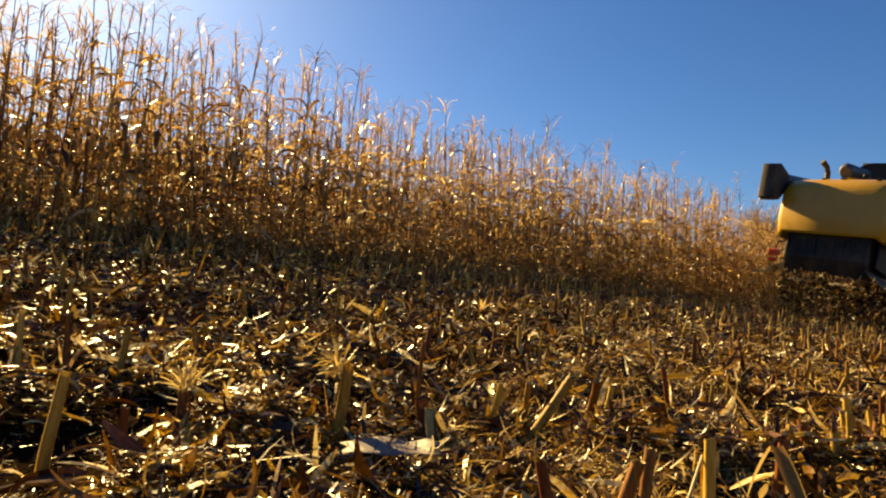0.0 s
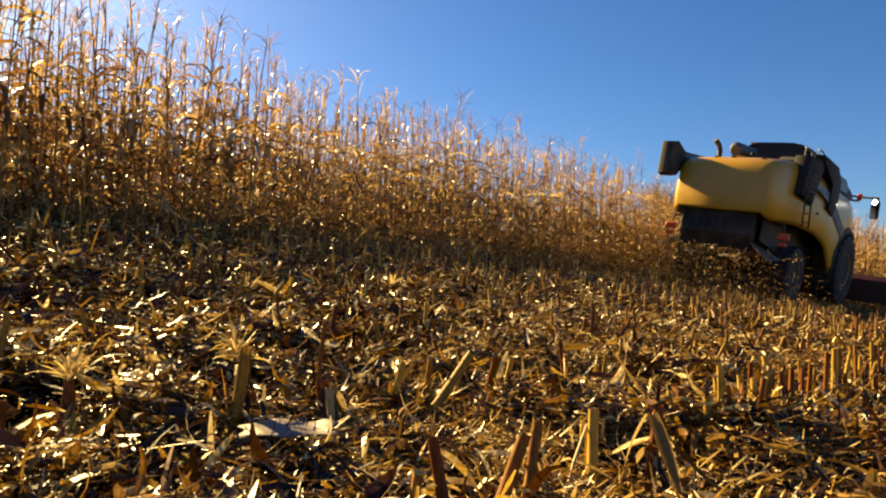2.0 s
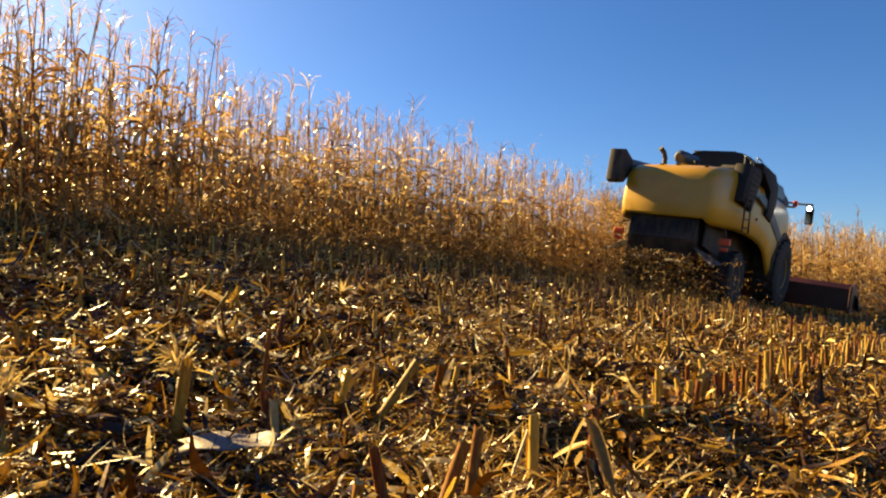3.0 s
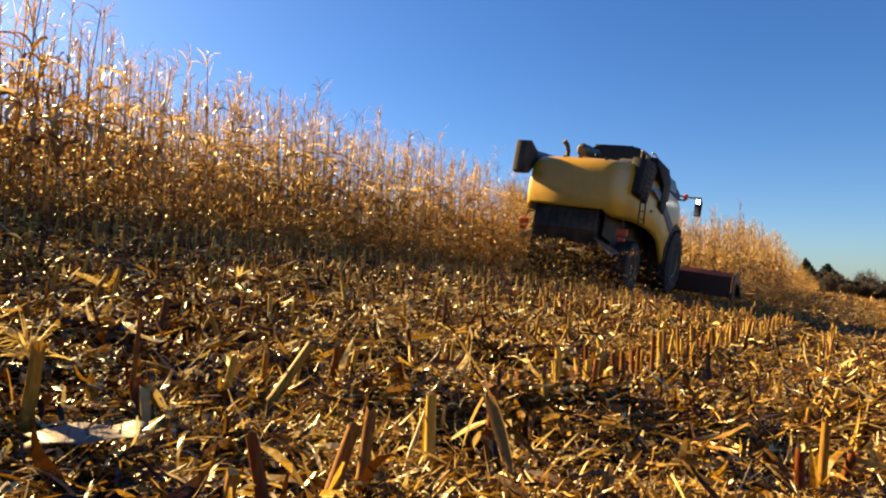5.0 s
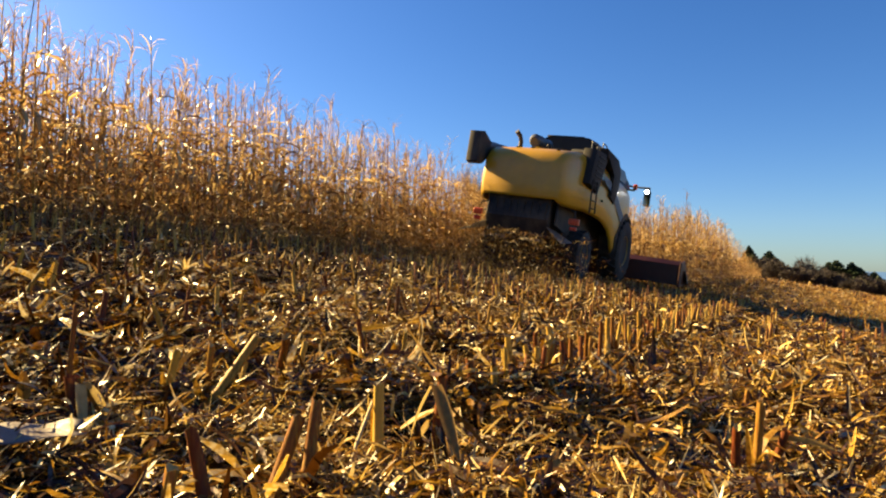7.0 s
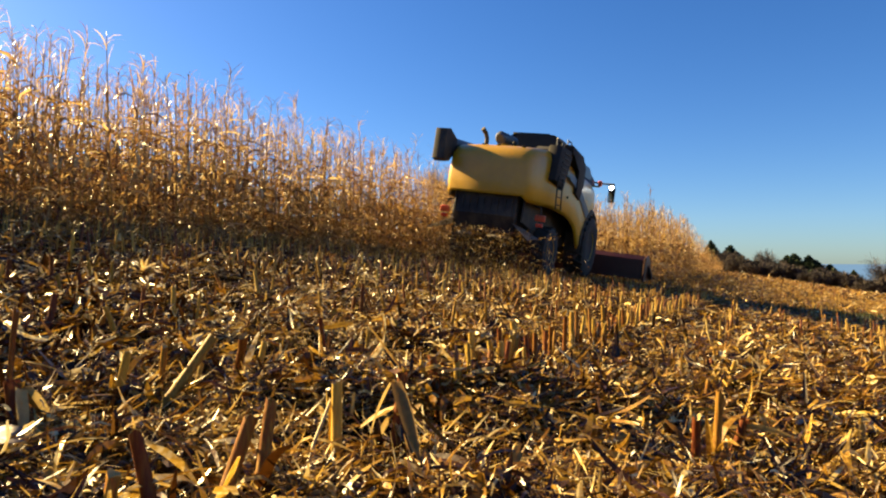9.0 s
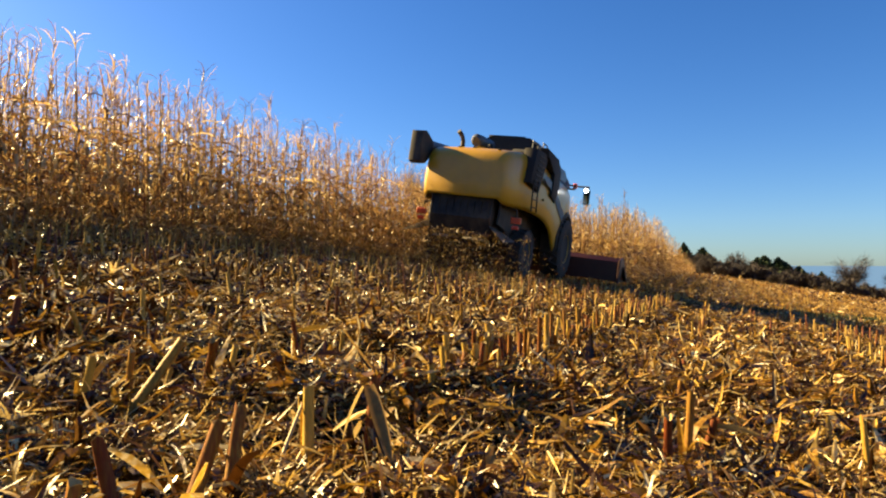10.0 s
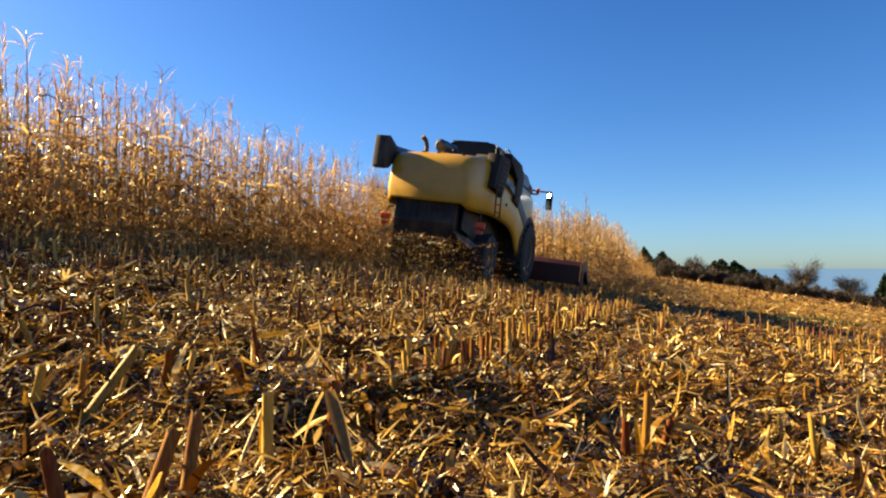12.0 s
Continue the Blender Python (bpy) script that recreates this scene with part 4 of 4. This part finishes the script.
# ---- far edge of the field: conifers, bare trees and brush ----
M_SPRUCE = plant_material("spruce_needles", [(0.0, (0.010, 0.020, 0.012)), (0.6, (0.025, 0.045, 0.022)), (1.0, (0.05, 0.075, 0.035))], 0.6, 0.1, grain=3.0)
M_TWIG = plant_material("bare_twigs", [(0.0, (0.022, 0.019, 0.018)), (0.6, (0.045, 0.037, 0.033)), (1.0, (0.09, 0.07, 0.06))], 0.8, 0.05, grain=3.0)
M_BARK = plain("bark", (0.10, 0.075, 0.055), 0.9, 0.0, 0.4, 2.0)
FAR = 138.0


def far_place(bearing, far=FAR):
    b = radians(bearing)
    return 0.5 + far * math.sin(b), -0.7 + far * math.cos(b)


def trunk_part(parent, h, r):
    return part("trunk", rod([(0, 0, -0.3), (0.02 * h, 0, 0.4 * h), (0, 0.01 * h, 0.75 * h), (0.01 * h, 0, h)], r, 8, radii=[r * 1.3, r, r * 0.6, r * 0.08]), M_BARK, parent, smooth=60)


def spruce(bearing, slope, wide, seed, far=FAR):
    """A conifer whose top shows at that slope above the eye: drooping tiers of boughs round a straight trunk."""
    r = np.random.default_rng(seed)
    x, y = far_place(bearing, far)
    z = float(land(x, y))
    h = 0.55 + slope * far - z
    tree = new("spruce_tree", None)
    tree.matrix_basis = pose(x, y, z)
    trunk_part(tree, h * 0.98, 0.03 * h * 0.6)
    n = 2000
    u = r.random(n) ** 0.75
    zz = h * (0.06 + 0.94 * (1 - u))
    reach = wide * (0.06 + 0.94 * u) * r.uniform(0.55, 1.15, n)
    yaw = r.uniform(0, 6.28, n)
    crown = strips(0.15 * reach * np.cos(yaw), 0.15 * reach * np.sin(yaw), zz, yaw, reach, reach * 0.4 + 0.2, r.uniform(-0.5, 0.35, n), r.uniform(-0.7, 0.3, n), r.normal(0, 0.8, n), 3, 0.25)
    ob = new("crown", mesh_of("crown", *crown, M_SPRUCE)); ob.parent = tree
    tagged(tree, "dark green spruce at the far edge of the field", "conifer", "far conifers")


def bare_tree(bearing, slope, wide, seed, far=FAR, shrub=False):
    """Leafless: limbs that fork outward into a haze of fine twigs."""
    r = np.random.default_rng(seed)
    x, y = far_place(bearing, far)
    z = float(land(x, y))
    h = 0.55 + slope * far - z
    tree = new("bare_shrub" if shrub else "bare_tree", None)
    tree.matrix_basis = pose(x, y, z)
    m = 15 if shrub else 20
    th, tr = h * (0.5 if shrub else 0.8), 0.02 * h
    bm = rod([(0, 0, -0.3), (0.02 * h, 0, 0.4 * th), (0, 0.01 * h, 0.75 * th), (0, 0, th)], tr, 8, radii=[tr * 1.3, tr, tr * 0.6, tr * 0.1])
    ends = []
    for k in range(m):
        a = r.uniform(0, 6.28)
        z0 = h * (r.uniform(0.05, 0.45) if shrub else r.uniform(0.2, 0.6))
        z1 = min(h * 0.96, z0 + h * r.uniform(0.25, 0.5))
        d = wide * r.uniform(0.25, 0.8) * math.sqrt(max(0.1, 1 - (z1 / h - 0.5) ** 2 * 2.5))
        p0, p1, p2 = Vector((0, 0, z0)), Vector((0.45 * d * math.cos(a), 0.45 * d * math.sin(a), z0 + 0.55 * (z1 - z0))), Vector((d * math.cos(a), d * math.sin(a), z1))
        rod([p0, p1, p2], 0.05, 5, bm, [0.012 * h, 0.008 * h, 0.003 * h])
        ends += [p1, p1.lerp(p2, 0.5), p2]
    part("trunk", bm, M_BARK, tree)
    per = 44 if shrub else 30
    e = np.repeat(np.array([tuple(p) for p in ends]), per, 0)
    n = len(e)
    jit = r.normal(0, 0.06 * h, (n, 3))
    e = e + jit
    out = np.arctan2(e[:, 1], e[:, 0]) + r.normal(0, 0.8, n)
    tw = strips(e[:, 0], e[:, 1], np.maximum(e[:, 2], 0.05), out, r.uniform(0.08, 0.22, n) * h, r.uniform(0.05, 0.14, n) if shrub else r.uniform(0.03, 0.08, n), r.uniform(0.0, 1.4, n), r.normal(0, 0.4, n), r.normal(0, 1, n), 2, 0.5)
    ob = new("crown", mesh_of("crown", *tw, M_TWIG)); ob.parent = tree
    if shrub:
        tagged(tree, "brown leafless shrub in the brush along the field edge", "shrub", "field edge brush")
    else:
        tagged(tree, "grey-brown leafless tree behind the field", "bare tree", "far bare trees")


for k, (bearing, slope, wide) in enumerate([(-2.52, 0.0424, 3.6), (-1.06, 0.0354, 4.8), (3.05, 0.021, 4.6), (3.5, 0.024, 4.8), (4.5, 0.0207, 4.6), (5.0, 0.014, 4.4), (5.9, 0.0094, 3.8), (7.46, 0.0015, 2.8),
                                            (14.6, 0.0033, 2.6), (15.6, 0.000, 2.8)]):
    spruce(bearing, slope, wide, 40 + k)
for k, (bearing, slope, wide) in enumerate([(9.35, 0.0155, 4.2), (12.4, -0.0065, 3.2), (-25.3, 0.1423, 5.0), (-20.9, 0.127, 4.5), (-23.0, 0.120, 4.0), (1.6, 0.022, 3.0)]):
    bare_tree(bearing, slope, wide, 60 + k)
brush = np.random.default_rng(80)
for k in range(46):
    bearing = -1.6 + 0.40 * k + brush.normal(0, 0.12)
    slope = 0.0150 - 0.0031 * (bearing - 0.5) + brush.normal(0, 0.0022)
    bare_tree(bearing, slope, 2.3 * brush.uniform(0.8, 1.3), 90 + k, FAR - 6 + brush.uniform(-6, 6), shrub=True)


# ---- single pieces lying on the stubble ----
def crumpled(n, m, length, wide, fold, seed, ragged=0.25):
    """A torn, wavy sheet."""
    r = np.random.default_rng(seed)
    ph = r.uniform(0, 6.28, 6)
    v = []
    for i in range(n + 1):
        u = i / n
        for j in range(m + 1):
            w = j / m - 0.5
            x = (u - 0.5) * length + (ragged * length * r.uniform(-0.5, 0.5) if i in (0, n) else 0)
            y = w * wide * (0.35 + 0.65 * math.sin(math.pi * min(1, 0.18 + u * 0.75)))
            z = fold * (math.sin(5 * u + ph[0] + 2 * w) + 0.5 * math.sin(11 * u + 6 * w + ph[1]) + 1.3 * abs(w) * math.sin(3 * u + ph[2]))
            v.append((x, y, z))
    f = [(i * (m + 1) + j, (i + 1) * (m + 1) + j, (i + 1) * (m + 1) + j + 1, i * (m + 1) + j + 1) for i in range(n) for j in range(m)]
    return np.array(v), np.array(f)


M_PALE = plant_material("weathered_husk", [(0.0, (0.10, 0.078, 0.078)), (1.0, (0.17, 0.14, 0.138))], 0.55, 0.25, by_island=False)
M_GOLD = plant_material("golden_leaf", [(0.0, (0.37, 0.207, 0.037)), (1.0, (0.533, 0.37, 0.104))], 0.4, 0.45, by_island=False)


def loose(name, label, category, x, y, up, size, turn, material, seed):
    v, f = crumpled(14, 6, *size, seed)
    ob = new(name, mesh_of(name, v, f, material, True))
    s = ob.modifiers.new("thickness", "SOLIDIFY")
    s.thickness = 0.0012
    ob.matrix_basis = pose(x, y, float(top(x, y)) + up, *turn)
    tagged(ob, label, category)


loose("torn_husk", "large pale lilac-white torn husk lying on the litter", "husk", -0.95, 0.075, 0.092, (0.23, 0.11, 0.008), (14, -6, 32), M_PALE, 3)
loose("dry_leaf", "curled golden corn leaf standing in the litter", "leaf", 0.76, 1.95, 0.07, (0.17, 0.05, 0.008), (10, -60, 60), M_GOLD, 5)
loose("dry_leaf", "broad pale corn leaf lying on the litter", "leaf", -0.26, 2.0, 0.06, (0.26, 0.05, 0.006), (8, -5, 15), M_PALE, 6)
loose("dry_leaf", "broad golden corn leaf lying on the litter", "leaf", -0.35, 0.62, 0.05, (0.24, 0.045, 0.010), (5, 20, 70), M_GOLD, 7)
loose("dry_leaf", "pale corn leaf lying on the litter", "leaf", -1.02, 1.05, 0.06, (0.16, 0.04, 0.006), (8, -5, 10), M_PALE, 8)
M_RUST = plant_material("rust_leaf", [(0.0, (0.30, 0.10, 0.012)), (1.0, (0.48, 0.19, 0.025))], 0.45, 0.45, by_island=False)
loose("dry_leaf", "small rust-orange corn leaf standing beside the stubble row", "leaf", -0.58, 1.53, 0.09, (0.13, 0.045, 0.008), (6, -75, 50), M_RUST, 9)
loose("dry_leaf", "pale golden corn leaf standing among the litter", "leaf", -0.08, 0.87, 0.06, (0.15, 0.045, 0.009), (12, -55, 70), M_GOLD, 11)
loose("dry_leaf", "long golden corn leaf lying on the litter", "leaf", 0.04, 1.34, 0.06, (0.24, 0.05, 0.010), (8, -8, 35), M_GOLD, 12)
straw = part("straw_stem", rod([(-0.44, 0.50, float(top(-0.44, 0.50)) - 0.01), (-0.47, 0.60, 0.10), (-0.50, 0.71, 0.18)], 0.0045, 7), M_HUSK, smooth=60)
tagged(straw, "thin pale straw leaning up out of the litter", "straw")
